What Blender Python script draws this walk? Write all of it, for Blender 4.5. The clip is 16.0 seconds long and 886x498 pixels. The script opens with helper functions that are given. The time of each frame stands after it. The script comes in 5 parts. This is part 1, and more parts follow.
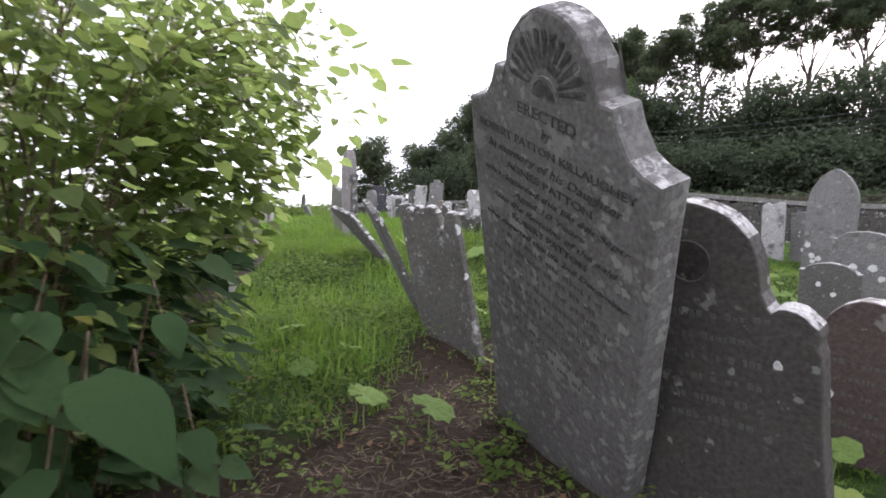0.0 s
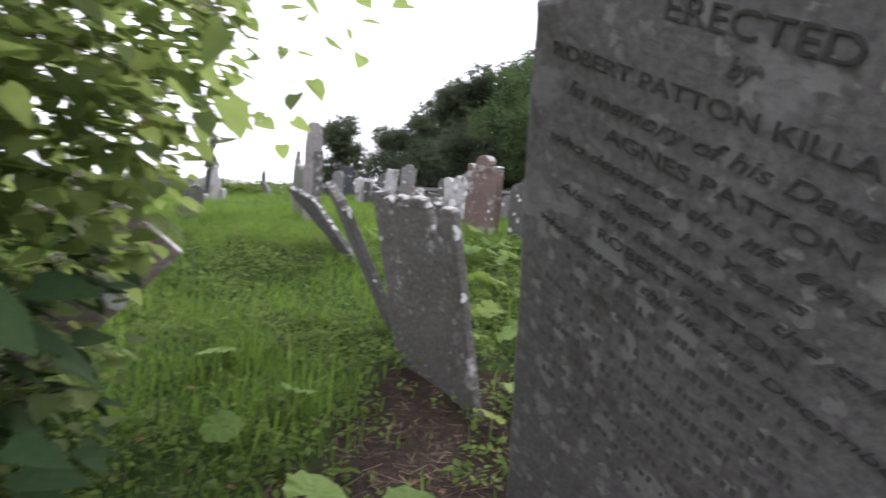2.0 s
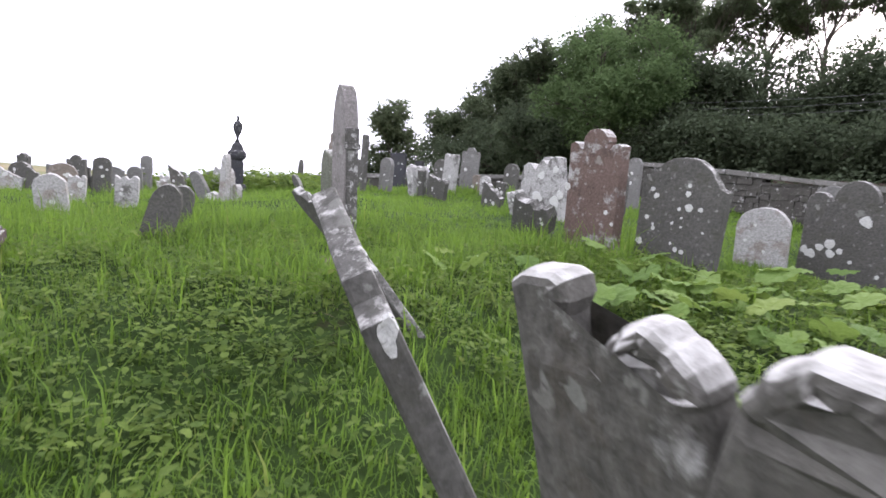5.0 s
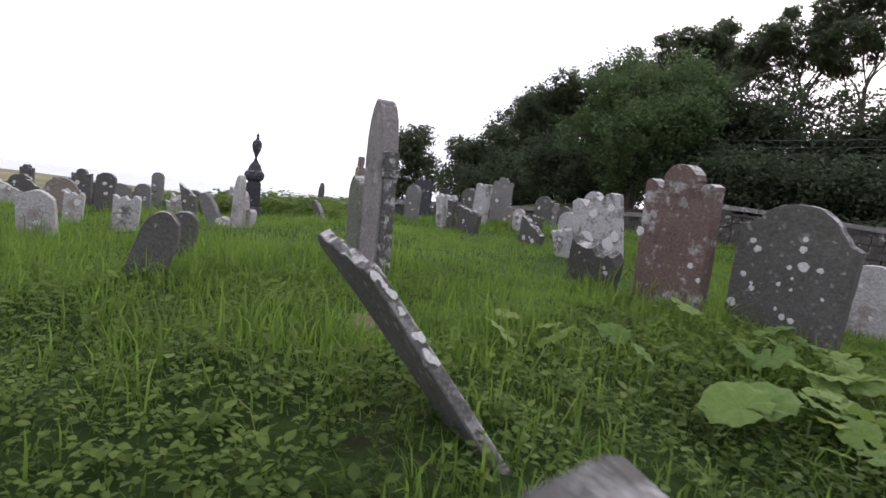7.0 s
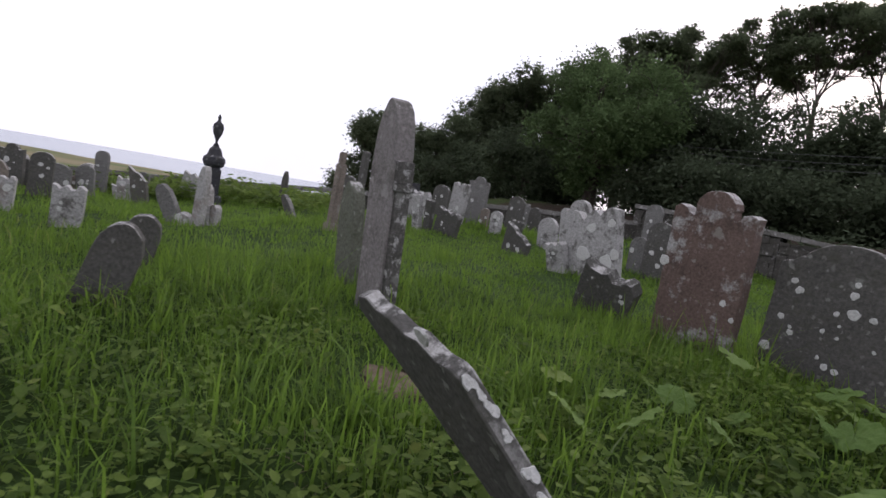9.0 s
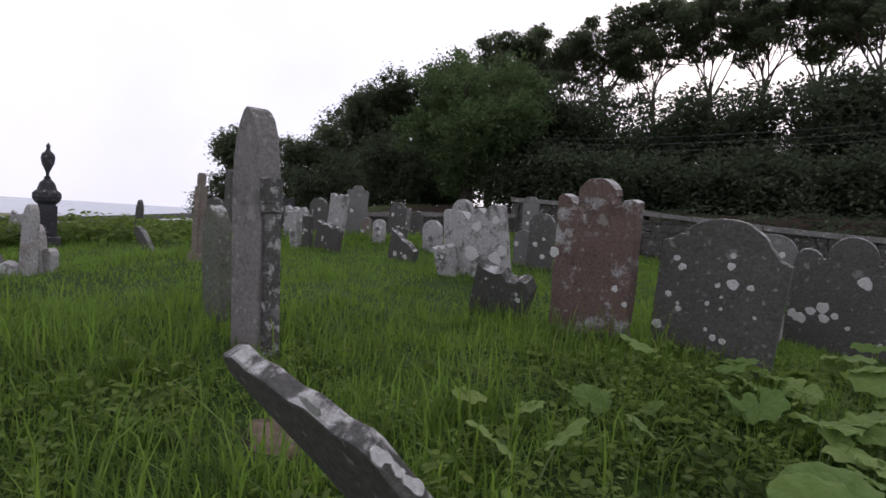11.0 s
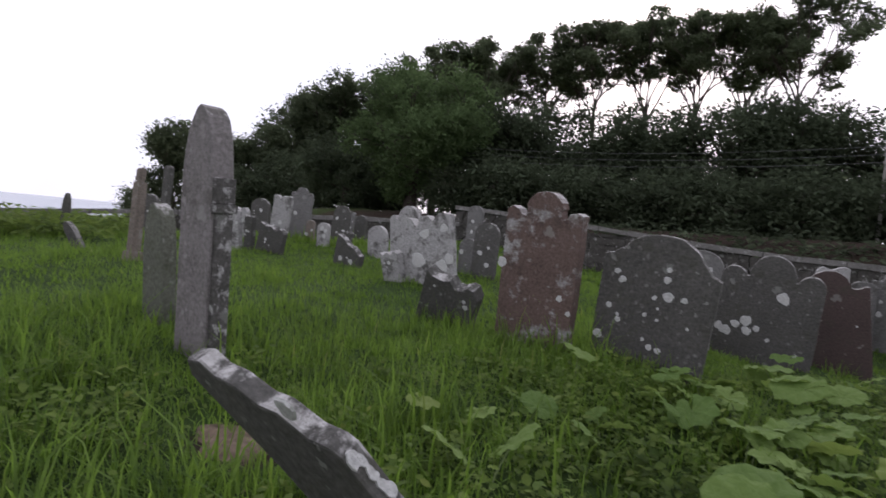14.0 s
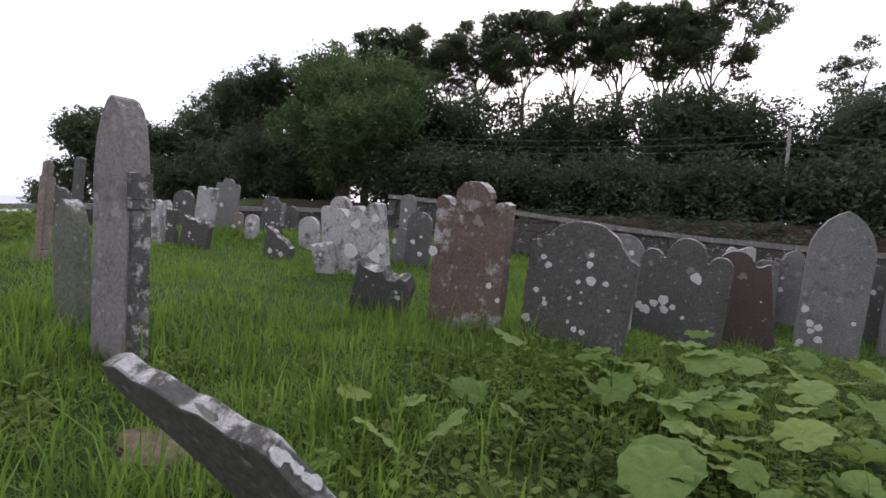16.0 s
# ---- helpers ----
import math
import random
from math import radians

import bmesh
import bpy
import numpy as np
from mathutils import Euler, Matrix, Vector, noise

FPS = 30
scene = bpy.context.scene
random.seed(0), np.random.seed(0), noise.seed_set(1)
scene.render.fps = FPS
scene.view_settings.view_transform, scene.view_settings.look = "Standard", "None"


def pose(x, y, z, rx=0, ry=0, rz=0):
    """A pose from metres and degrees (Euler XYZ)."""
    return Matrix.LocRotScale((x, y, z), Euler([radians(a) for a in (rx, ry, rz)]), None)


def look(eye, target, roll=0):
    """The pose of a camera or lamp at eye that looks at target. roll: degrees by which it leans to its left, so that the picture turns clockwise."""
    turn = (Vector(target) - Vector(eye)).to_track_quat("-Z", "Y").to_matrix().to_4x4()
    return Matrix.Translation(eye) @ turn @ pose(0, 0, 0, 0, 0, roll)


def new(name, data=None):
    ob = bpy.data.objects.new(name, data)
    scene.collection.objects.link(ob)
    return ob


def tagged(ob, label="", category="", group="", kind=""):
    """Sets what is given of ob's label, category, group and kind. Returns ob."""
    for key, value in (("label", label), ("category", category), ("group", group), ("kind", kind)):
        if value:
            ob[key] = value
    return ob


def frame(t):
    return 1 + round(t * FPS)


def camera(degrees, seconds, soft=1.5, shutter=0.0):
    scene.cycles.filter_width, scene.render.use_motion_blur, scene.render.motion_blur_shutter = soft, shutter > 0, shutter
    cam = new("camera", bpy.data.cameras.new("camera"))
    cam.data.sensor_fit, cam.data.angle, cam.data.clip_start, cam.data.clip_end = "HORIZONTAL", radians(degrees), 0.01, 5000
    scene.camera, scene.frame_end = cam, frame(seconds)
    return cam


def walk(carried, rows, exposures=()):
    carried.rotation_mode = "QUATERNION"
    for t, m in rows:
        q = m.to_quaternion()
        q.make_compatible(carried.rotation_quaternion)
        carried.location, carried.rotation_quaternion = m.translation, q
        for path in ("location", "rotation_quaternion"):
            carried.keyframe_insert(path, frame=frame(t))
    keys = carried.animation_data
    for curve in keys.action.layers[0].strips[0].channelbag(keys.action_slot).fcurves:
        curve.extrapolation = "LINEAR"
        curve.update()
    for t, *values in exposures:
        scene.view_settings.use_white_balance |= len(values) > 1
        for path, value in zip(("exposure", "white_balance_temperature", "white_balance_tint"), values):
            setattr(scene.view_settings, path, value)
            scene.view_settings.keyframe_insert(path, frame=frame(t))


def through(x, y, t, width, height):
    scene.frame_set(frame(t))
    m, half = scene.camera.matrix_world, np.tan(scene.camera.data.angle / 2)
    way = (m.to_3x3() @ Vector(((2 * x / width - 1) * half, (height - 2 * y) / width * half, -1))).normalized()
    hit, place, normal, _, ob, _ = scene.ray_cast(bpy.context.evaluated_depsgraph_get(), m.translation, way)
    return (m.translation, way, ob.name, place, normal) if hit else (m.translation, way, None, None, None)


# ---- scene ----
cam = camera(76, 16.0, soft=1.6, shutter=0.4)
PATH = [
    (0, (-0.006, -0.130, 1.880), (-0.003, 1.867, 1.757), 1.9),
    (0.5, (-0.088, 0.185, 1.900), (0.025, 2.178, 1.791), 6.7),
    (1, (-0.197, 0.423, 1.954), (-0.087, 2.414, 1.794), 12.3),
    (1.5, (-0.231, 0.558, 1.905), (-0.308, 2.548, 1.723), 7.4),
    (2, (-0.131, 0.867, 1.914), (0.000, 2.856, 1.752), 5.4),
    (2.5, (-0.048, 1.036, 1.889), (0.389, 2.979, 1.704), 3.9),
    (3, (-0.084, 1.657, 1.932), (0.405, 3.581, 1.687), 2.1),
    (3.3, (-0.027, 1.743, 1.955), (0.676, 3.572, 1.557), 1.3),
    (3.5, (0.003, 1.999, 1.955), (0.594, 3.882, 1.635), -1.9),
    (4, (0.011, 2.429, 1.999), (0.448, 4.355, 1.685), -0.6),
    (4.5, (-0.286, 3.070, 2.012), (-0.051, 5.051, 1.877), 5.8),
    (5, (-0.390, 3.455, 2.013), (-0.439, 5.441, 1.785), 4.2),
    (5.2, (-0.373, 3.563, 2.034), (-0.337, 5.554, 1.839), 1.0),
    (7.5, (-0.786, 4.551, 2.077), (-0.909, 6.542, 1.934), 7.4),
    (8, (-0.863, 4.715, 2.107), (-0.944, 6.704, 1.918), 6.3),
    (8.5, (-1.110, 4.840, 2.226), (-1.107, 6.836, 2.101), 8.4),
    (9, (-1.187, 4.958, 2.229), (-1.111, 6.950, 2.068), 9.6),
    (9.5, (-1.146, 5.132, 2.266), (-1.087, 7.123, 2.084), 2.9),
    (10, (-1.124, 5.254, 2.253), (-0.829, 7.226, 2.100), 1.1),
    (12.5, (-1.267, 5.257, 2.256), (-0.697, 7.174, 2.214), 5.0),
    (13, (-1.261, 5.258, 2.259), (-0.641, 7.160, 2.240), 5.6),
    (13.5, (-1.259, 5.251, 2.259), (-0.639, 7.152, 2.240), 5.5),
    (14, (-1.255, 5.236, 2.257), (-0.586, 7.120, 2.201), 5.5),
    (14.5, (-1.255, 5.160, 2.280), (-0.345, 6.940, 2.211), 6.0),
    (15, (-1.251, 5.182, 2.276), (-0.372, 6.977, 2.212), 5.2),
    (15.5, (-1.242, 5.189, 2.281), (-0.362, 6.984, 2.216), 4.7),
    (16, (-1.238, 5.190, 2.278), (-0.357, 6.984, 2.199), 4.3),
]
walk(cam, [(t, look(eye, target, roll)) for t, eye, target, roll in PATH], exposures=[(0, 1.4, 6050, 23), (2.0, 1.34, 6050, 23), (2.8, 1.6, 6050, 24), (3.4, 2.05, 6050, 25), (4.2, 2.05, 6050, 25), (5.0, 1.5, 6050, 23), (7.4, 0.58, 6050, 24), (9, 0.14, 6100, 23), (10, -0.02, 6050, 24), (13, 0.1, 6050, 24), (14.2, 0.18, 6050, 24), (16, 0.5, 6050, 24)])

# ---- sky and sun ----
SUN_AZ, SUN_EL = 38.0, 24.0  # degrees clockwise from +y, degrees up
world = bpy.data.worlds.new("world")
scene.world = world
world.use_nodes = True
wn, wl = world.node_tree.nodes, world.node_tree.links
sky = wn.new("ShaderNodeTexSky")
sky.sky_type, sky.sun_disc = "NISHITA", False
sky.sun_elevation, sky.sun_rotation = radians(SUN_EL), radians(SUN_AZ)
sky.air_density, sky.dust_density = 1.0, 3.0
cloud = wn.new("ShaderNodeTexNoise")
cloud.inputs["Scale"].default_value, cloud.inputs["Detail"].default_value = 2.2, 5.0
cr = wn.new("ShaderNodeValToRGB")
cr.color_ramp.elements[0].position, cr.color_ramp.elements[0].color = 0.3, (9.6, 9.9, 10.4, 1)
cr.color_ramp.elements[1].position, cr.color_ramp.elements[1].color = 0.75, (12.5, 12.4, 12.2, 1)
mx = wn.new("ShaderNodeMix")
mx.data_type = "RGBA"
mx.inputs["Factor"].default_value = 0.85
wl.new(cloud.outputs["Fac"], cr.inputs["Fac"])
wl.new(sky.outputs["Color"], mx.inputs["A"])
wl.new(cr.outputs["Color"], mx.inputs["B"])
wl.new(mx.outputs["Result"], wn["Background"].inputs["Color"])
wn["Background"].inputs["Strength"].default_value = 0.1

sun = new("sun", bpy.data.lights.new("sun", "SUN"))
sun.data.energy, sun.data.angle, sun.data.color = 1.2, radians(12), (1.0, 0.95, 0.86)
sa, se = radians(SUN_AZ), radians(SUN_EL)
sun_way = Vector((math.sin(sa) * math.cos(se), math.cos(sa) * math.cos(se), math.sin(se)))
sun.matrix_world = look(sun_way * 60, (0, 0, 0))

# ---- the lie of the ground ----
LEVELS = [
    (0.7, 1.9, 0.72), (0.05, 3.67, 0.95), (-0.17, 4.4, 1), (-0.78, 6.81, 1.4), (-1.42, 8.52, 1.45), (-1.71, 9.22, 1.66),
    (-2.2, 11.44, 1.8), (1.61, 8.6, 1.37), (3.65, 9.45, 1.33), (4.55, 9.33, 1.14), (6.68, 9.59, 0.74), (0.96, 9.11, 1.53),
    (0.83, 11.42, 1.68), (-0.25, 16.47, 1.94), (1.17, 13.54, 1.76), (4.7, 11.4, 1.62), (6.8, 10.7, 1.4), (-2.84, 7.95, 1.29), (-3.5, 10.88, 1.55),
    (-4.72, 9.38, 1.36), (-5.95, 14.1, 1.4), (-4.4, 15.5, 1.72), (-17.25, 23, 0.2), (-9, 18.5, 0.75), (0, 28, 1.8), (17.25, 18.4, 1.7),
    (-1.2, 4.9, 0.98), (0, 2.2, 0.74), (-0.1, 0.1, 0.68), (0, -6.9, 0.34), (10, 0, 0.2), (-9, 0, 0.7),
    (4.2, 6, 0.6), (5, 20.8, 2), (12.3, 11.9, 1.25),
]
LV = np.array(LEVELS)


def smooth(a, b, x):
    q = np.clip((x - a) / (b - a), 0, 1)
    return q * q * (3 - 2 * q)


def level(x, y):
    """Height of the ground, for arrays or numbers."""
    x, y = np.asarray(x, float), np.asarray(y, float)
    s, w = 0, 0
    for a, b, c in LV:
        q = 1 / ((x - a) ** 2 + (y - b) ** 2 + 1.3) ** 1.5
        s, w = s + q * c, w + q
    z = s / w
    r = np.hypot(x, y - 6)
    z = z + 0.03 * np.sin(2.1 * x + 0.7) * np.sin(1.7 * y) + 0.02 * np.sin(4.7 * x - 1.3 * y) + 0.012 * np.sin(9 * y + 5 * x)
    # beyond the back wall on the seaward side the land drops to the shore, with a low spit of rough grass
    sea = smooth(2, -10, x - 0.12 * (y - 20)) * smooth(24, 30, r)
    shore = -1.2 + 0.5 * np.sin(x * 0.03) + 0.35 * np.sin(y * 0.05 + 1) - 9.5 * smooth(150, 190, r) + 1.0 * smooth(95, 125, r) * smooth(-60, -110, x)
    z = z * (1 - sea) + sea * (shore + (1.2 + 0.8) * smooth(60, 26, r) * 0.9)
    # a bank under the wood behind the long wall
    bank = smooth(0.5, 9, along_wall(x, y)) * (1 - sea)
    return z + 1.6 * bank


WALL_A, WALL_B = (5.0, 21.6), (12.4, 11.9)


def along_wall(x, y):
    """Signed distance behind the long wall."""
    dx, dy = WALL_B[0] - WALL_A[0], WALL_B[1] - WALL_A[1]
    n = math.hypot(dx, dy)
    return ((x - WALL_A[0]) * -dy + (y - WALL_A[1]) * dx) / n


# ---- materials ----
def base_mat(name, rough=0.85, spec=0.3):
    m = bpy.data.materials.new(name)
    m.use_nodes = True
    b = m.node_tree.nodes["Principled BSDF"]
    b.inputs["Roughness"].default_value = rough
    b.inputs["Specular IOR Level"].default_value = spec
    return m, m.node_tree.nodes, m.node_tree.links, b


def noise_node(n, l, scale, detail=6.0, rough=0.6, coord=None):
    t = n.new("ShaderNodeTexNoise")
    t.inputs["Scale"].default_value, t.inputs["Detail"].default_value, t.inputs["Roughness"].default_value = scale, detail, rough
    if coord:
        l.new(coord, t.inputs["Vector"])
    return t.outputs["Fac"]


def ramp(n, l, fac, *stops):
    r = n.new("ShaderNodeValToRGB")
    e = r.color_ramp.elements
    while len(e) < len(stops):
        e.new(0.5)
    for k, (p, c) in zip(e, stops):
        k.position, k.color = p, (*c, 1) if len(c) == 3 else c
    l.new(fac, r.inputs["Fac"])
    return r.outputs["Color"]


def mixed(n, l, fac, a, b, mode="MIX"):
    m = n.new("ShaderNodeMix")
    m.data_type, m.blend_type = "RGBA", mode
    for key, v in (("Factor", fac), ("A", a), ("B", b)):
        if hasattr(v, "default_value"):
            l.new(v, m.inputs[key])
        elif key == "Factor":
            m.inputs[key].default_value = v
        else:
            m.inputs[key].default_value = (*v, 1)
    return m.outputs["Result"]


def math_node(n, l, op, a, b=0.0):
    m = n.new("ShaderNodeMath")
    m.operation = op
    for k, v in enumerate((a, b)):
        if hasattr(v, "default_value"):
            l.new(v, m.inputs[k])
        else:
            m.inputs[k].default_value = v
    return m.outputs[0]


def bump(n, l, b, height, strength=0.5, dist=0.01):
    k = n.new("ShaderNodeBump")
    k.inputs["Strength"].default_value, k.inputs["Distance"].default_value = strength, dist
    l.new(height, k.inputs["Height"])
    l.new(k.outputs["Normal"], b.inputs["Normal"])


BLACK, WHITE = (0, 0, 0), (1, 1, 1)


def stone_mat(name, dark, light, lichen=0.0, crown=0.5, spots=0.5, stain=(0.05, 0.05, 0.035), patch=5.5, blots=1.0):
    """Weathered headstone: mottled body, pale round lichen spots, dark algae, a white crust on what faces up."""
    m, n, l, b = base_mat(name, 0.9, 0.2)
    tc = n.new("ShaderNodeTexCoord").outputs["Object"]
    big = noise_node(n, l, 3.2, 7, 0.62, tc)
    fine = noise_node(n, l, 55, 5, 0.6, tc)
    col = ramp(n, l, big, (0.3, dark), (0.7, light))
    col = mixed(n, l, 0.45, col, ramp(n, l, fine, (0.3, tuple(0.45 * c for c in dark)), (0.7, tuple(min(1, 1.35 * c) for c in light))))
    algae = ramp(n, l, noise_node(n, l, 6.5, 6, 0.7, tc), (0.52, BLACK), (0.66, WHITE))
    col = mixed(n, l, math_node(n, l, "MULTIPLY", algae, 0.55), col, stain)
    # round pale blots at two sizes, soft at the rim
    for scale, rim, want in ((9, 0.42 * blots, 0.62), (23, 0.4 * blots, 0.75)):
        v = n.new("ShaderNodeTexVoronoi")
        v.inputs["Scale"].default_value = scale
        wob = n.new("ShaderNodeTexNoise")
        wob.inputs["Scale"].default_value = scale * 2.2
        l.new(tc, wob.inputs["Vector"])
        l.new(mixed(n, l, 0.9 / scale, tc, wob.outputs["Color"]), v.inputs["Vector"])
        sep = n.new("ShaderNodeSeparateColor")
        l.new(v.outputs["Color"], sep.inputs[0])
        size = math_node(n, l, "MULTIPLY", sep.outputs[0], rim)
        blot = math_node(n, l, "MULTIPLY", math_node(n, l, "SUBTRACT", size, v.outputs["Distance"]), 9.0)
        m_ = n.new("ShaderNodeClamp")
        l.new(blot, m_.inputs[0])
        has = ramp(n, l, sep.outputs[1], (0.6 - 0.25 * spots, BLACK), (0.62 - 0.25 * spots, WHITE))
        tone = ramp(n, l, sep.outputs[2], (0, tuple(1.25 * c for c in light)), (1, (0.25, 0.255, 0.23)))
        col = mixed(n, l, math_node(n, l, "MULTIPLY", math_node(n, l, "MULTIPLY", m_.outputs[0], has), want), col, tone)
    if lichen > 0:
        crust = ramp(n, l, noise_node(n, l, patch, 8, 0.72, tc), (0.62 - 0.3 * lichen, BLACK), (0.68 - 0.26 * lichen, WHITE))
        col = mixed(n, l, crust, col, ramp(n, l, fine, (0.3, (0.2, 0.197, 0.185)), (0.7, (0.42, 0.415, 0.395))))
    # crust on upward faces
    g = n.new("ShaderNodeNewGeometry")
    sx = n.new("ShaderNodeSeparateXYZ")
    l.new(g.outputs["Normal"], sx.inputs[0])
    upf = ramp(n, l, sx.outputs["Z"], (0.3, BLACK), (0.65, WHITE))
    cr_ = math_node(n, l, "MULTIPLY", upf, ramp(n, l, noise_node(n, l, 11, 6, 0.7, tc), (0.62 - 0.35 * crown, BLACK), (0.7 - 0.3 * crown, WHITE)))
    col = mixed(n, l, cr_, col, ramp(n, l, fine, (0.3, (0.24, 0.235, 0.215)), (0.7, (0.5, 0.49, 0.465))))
    l.new(col, b.inputs["Base Color"])
    h = mixed(n, l, 0.6, noise_node(n, l, 22, 8, 0.7, tc), fine)
    bump(n, l, b, h, 0.55, 0.012)
    return m


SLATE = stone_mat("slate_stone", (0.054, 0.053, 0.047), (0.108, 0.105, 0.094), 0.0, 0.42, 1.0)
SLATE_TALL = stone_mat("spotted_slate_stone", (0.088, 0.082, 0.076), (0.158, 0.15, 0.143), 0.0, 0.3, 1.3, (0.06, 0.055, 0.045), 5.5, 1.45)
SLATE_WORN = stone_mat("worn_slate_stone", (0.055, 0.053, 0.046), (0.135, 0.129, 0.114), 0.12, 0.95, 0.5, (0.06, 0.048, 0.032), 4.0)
# brown slate darkened for a face turned from the light
SLATE_SHADE = stone_mat("shaded_brown_slate_stone", (0.036, 0.033, 0.029), (0.072, 0.066, 0.058), 0.0, 0.6, 0.3)
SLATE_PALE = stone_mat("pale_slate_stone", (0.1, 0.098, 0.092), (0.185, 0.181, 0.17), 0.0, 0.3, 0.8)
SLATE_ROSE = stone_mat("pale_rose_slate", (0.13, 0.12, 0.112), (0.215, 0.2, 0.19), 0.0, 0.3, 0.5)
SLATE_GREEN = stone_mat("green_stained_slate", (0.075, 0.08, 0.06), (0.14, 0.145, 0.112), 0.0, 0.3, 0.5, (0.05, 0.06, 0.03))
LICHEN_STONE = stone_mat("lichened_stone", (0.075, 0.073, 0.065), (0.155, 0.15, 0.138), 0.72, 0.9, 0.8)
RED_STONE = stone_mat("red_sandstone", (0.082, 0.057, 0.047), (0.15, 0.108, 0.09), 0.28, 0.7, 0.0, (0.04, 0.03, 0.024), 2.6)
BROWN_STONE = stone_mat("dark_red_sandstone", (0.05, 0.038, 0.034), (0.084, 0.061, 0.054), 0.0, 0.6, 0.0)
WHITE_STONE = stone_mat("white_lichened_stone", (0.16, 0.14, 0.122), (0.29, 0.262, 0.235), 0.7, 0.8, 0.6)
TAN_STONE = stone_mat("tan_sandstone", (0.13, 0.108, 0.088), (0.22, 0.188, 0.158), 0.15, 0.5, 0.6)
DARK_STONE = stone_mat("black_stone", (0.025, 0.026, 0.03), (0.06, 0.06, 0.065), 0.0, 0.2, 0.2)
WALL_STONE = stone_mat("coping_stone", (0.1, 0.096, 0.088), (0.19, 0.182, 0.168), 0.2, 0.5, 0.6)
# rubble below the coping, its colour darkened to carry the face's shade
WALL_FACE = stone_mat("shaded_rubble_stone", (0.036, 0.033, 0.028), (0.08, 0.075, 0.066), 0.12, 0.2, 0.3, (0.028, 0.034, 0.018))
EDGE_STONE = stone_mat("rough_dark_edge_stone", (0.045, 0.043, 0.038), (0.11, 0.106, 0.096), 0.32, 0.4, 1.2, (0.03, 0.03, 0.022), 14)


def plain_mat(name, a, b_, scale=30, rough=0.8, bmp=0.3, island=0.0):
    m, n, l, b = base_mat(name, rough)
    tc = n.new("ShaderNodeTexCoord").outputs["Object"]
    f = noise_node(n, l, scale, 6, 0.6, tc)
    col = ramp(n, l, f, (0.3, a), (0.7, b_))
    if island:
        g = n.new("ShaderNodeNewGeometry").outputs["Random Per Island"]
        col = mixed(n, l, 1.0, col, ramp(n, l, g, (0, (1 - island,) * 3), (1, (1 + island,) * 3)), "MULTIPLY")
    l.new(col, b.inputs["Base Color"])
    bump(n, l, b, f, bmp, 0.01)
    return m


LETTER = plain_mat("cut_letter", (0.034, 0.033, 0.03), (0.062, 0.06, 0.054), 60)
FAINT = plain_mat("worn_letter", (0.05, 0.048, 0.043), (0.085, 0.082, 0.074), 60)
ROSETTE = plain_mat("carved_dark_slate", (0.03, 0.028, 0.024), (0.06, 0.055, 0.048), 40)
LICHEN = plain_mat("white_lichen", (0.36, 0.36, 0.335), (0.56, 0.56, 0.53), 70, 0.95, 0.8)
BARK = plain_mat("bark", (0.035, 0.028, 0.022), (0.085, 0.07, 0.055), 18, 0.9, 0.8)
STEM = plain_mat("shrub_stem", (0.05, 0.034, 0.02), (0.11, 0.075, 0.045), 30)
STALK = plain_mat("leaf_stalk", (0.12, 0.17, 0.06), (0.2, 0.26, 0.1), 30)
POLE_WOOD = plain_mat("grey_pole_wood", (0.2, 0.19, 0.17), (0.34, 0.32, 0.29), 12)
WIRE = plain_mat("wire_grey", (0.09, 0.09, 0.09), (0.14, 0.14, 0.14), 12)
FLOWER = plain_mat("cream_flower", (0.5, 0.46, 0.33), (0.7, 0.66, 0.5), 40, 0.8, 0.2)
DEAD_LEAF = plain_mat("dead_leaf", (0.1, 0.055, 0.028), (0.2, 0.11, 0.055), 20, 0.8, 0.3, 0.4)
SANDY = plain_mat("dry_sandy_soil", (0.07, 0.05, 0.034), (0.17, 0.128, 0.088), 24, 0.95, 1.0)
STRAW = plain_mat("dry_straw", (0.12, 0.09, 0.055), (0.26, 0.2, 0.125), 20, 0.8, 0.2, 0.3)


def leaf_mat(name, dark, light, through=0.35, rough=0.5, patch=0.0, yellow=(0.3, 0.28, 0.05), gloss=0.35):
    """Leaves: each its own green, light coming through them."""
    m, n, l, b = base_mat(name, rough, gloss)
    g = n.new("ShaderNodeNewGeometry").outputs["Random Per Island"]
    col = ramp(n, l, g, (0.0, dark), (0.72, light), (0.97, light), (1.0, yellow))
    tc = n.new("ShaderNodeTexCoord").outputs["Object"]
    f = noise_node(n, l, 60, 3, 0.5, tc)
    col = mixed(n, l, 0.35, col, ramp(n, l, f, (0.3, tuple(0.6 * c for c in dark)), (0.7, light)))
    if patch:
        big = noise_node(n, l, patch, 4, 0.6, tc)
        col = mixed(n, l, ramp(n, l, big, (0.46, BLACK), (0.66, WHITE)), col, mixed(n, l, 0.7, col, tuple(0.4 * c for c in dark)))
    l.new(col, b.inputs["Base Color"])
    t = n.new("ShaderNodeBsdfTranslucent")
    l.new(mixed(n, l, 0.5, col, tuple(min(1, 2.2 * c) for c in light)), t.inputs["Color"])
    s = n.new("ShaderNodeMixShader")
    s.inputs[0].default_value = through
    l.new(b.outputs[0], s.inputs[1])
    l.new(t.outputs[0], s.inputs[2])
    l.new(s.outputs[0], n["Material Output"].inputs["Surface"])
    return m


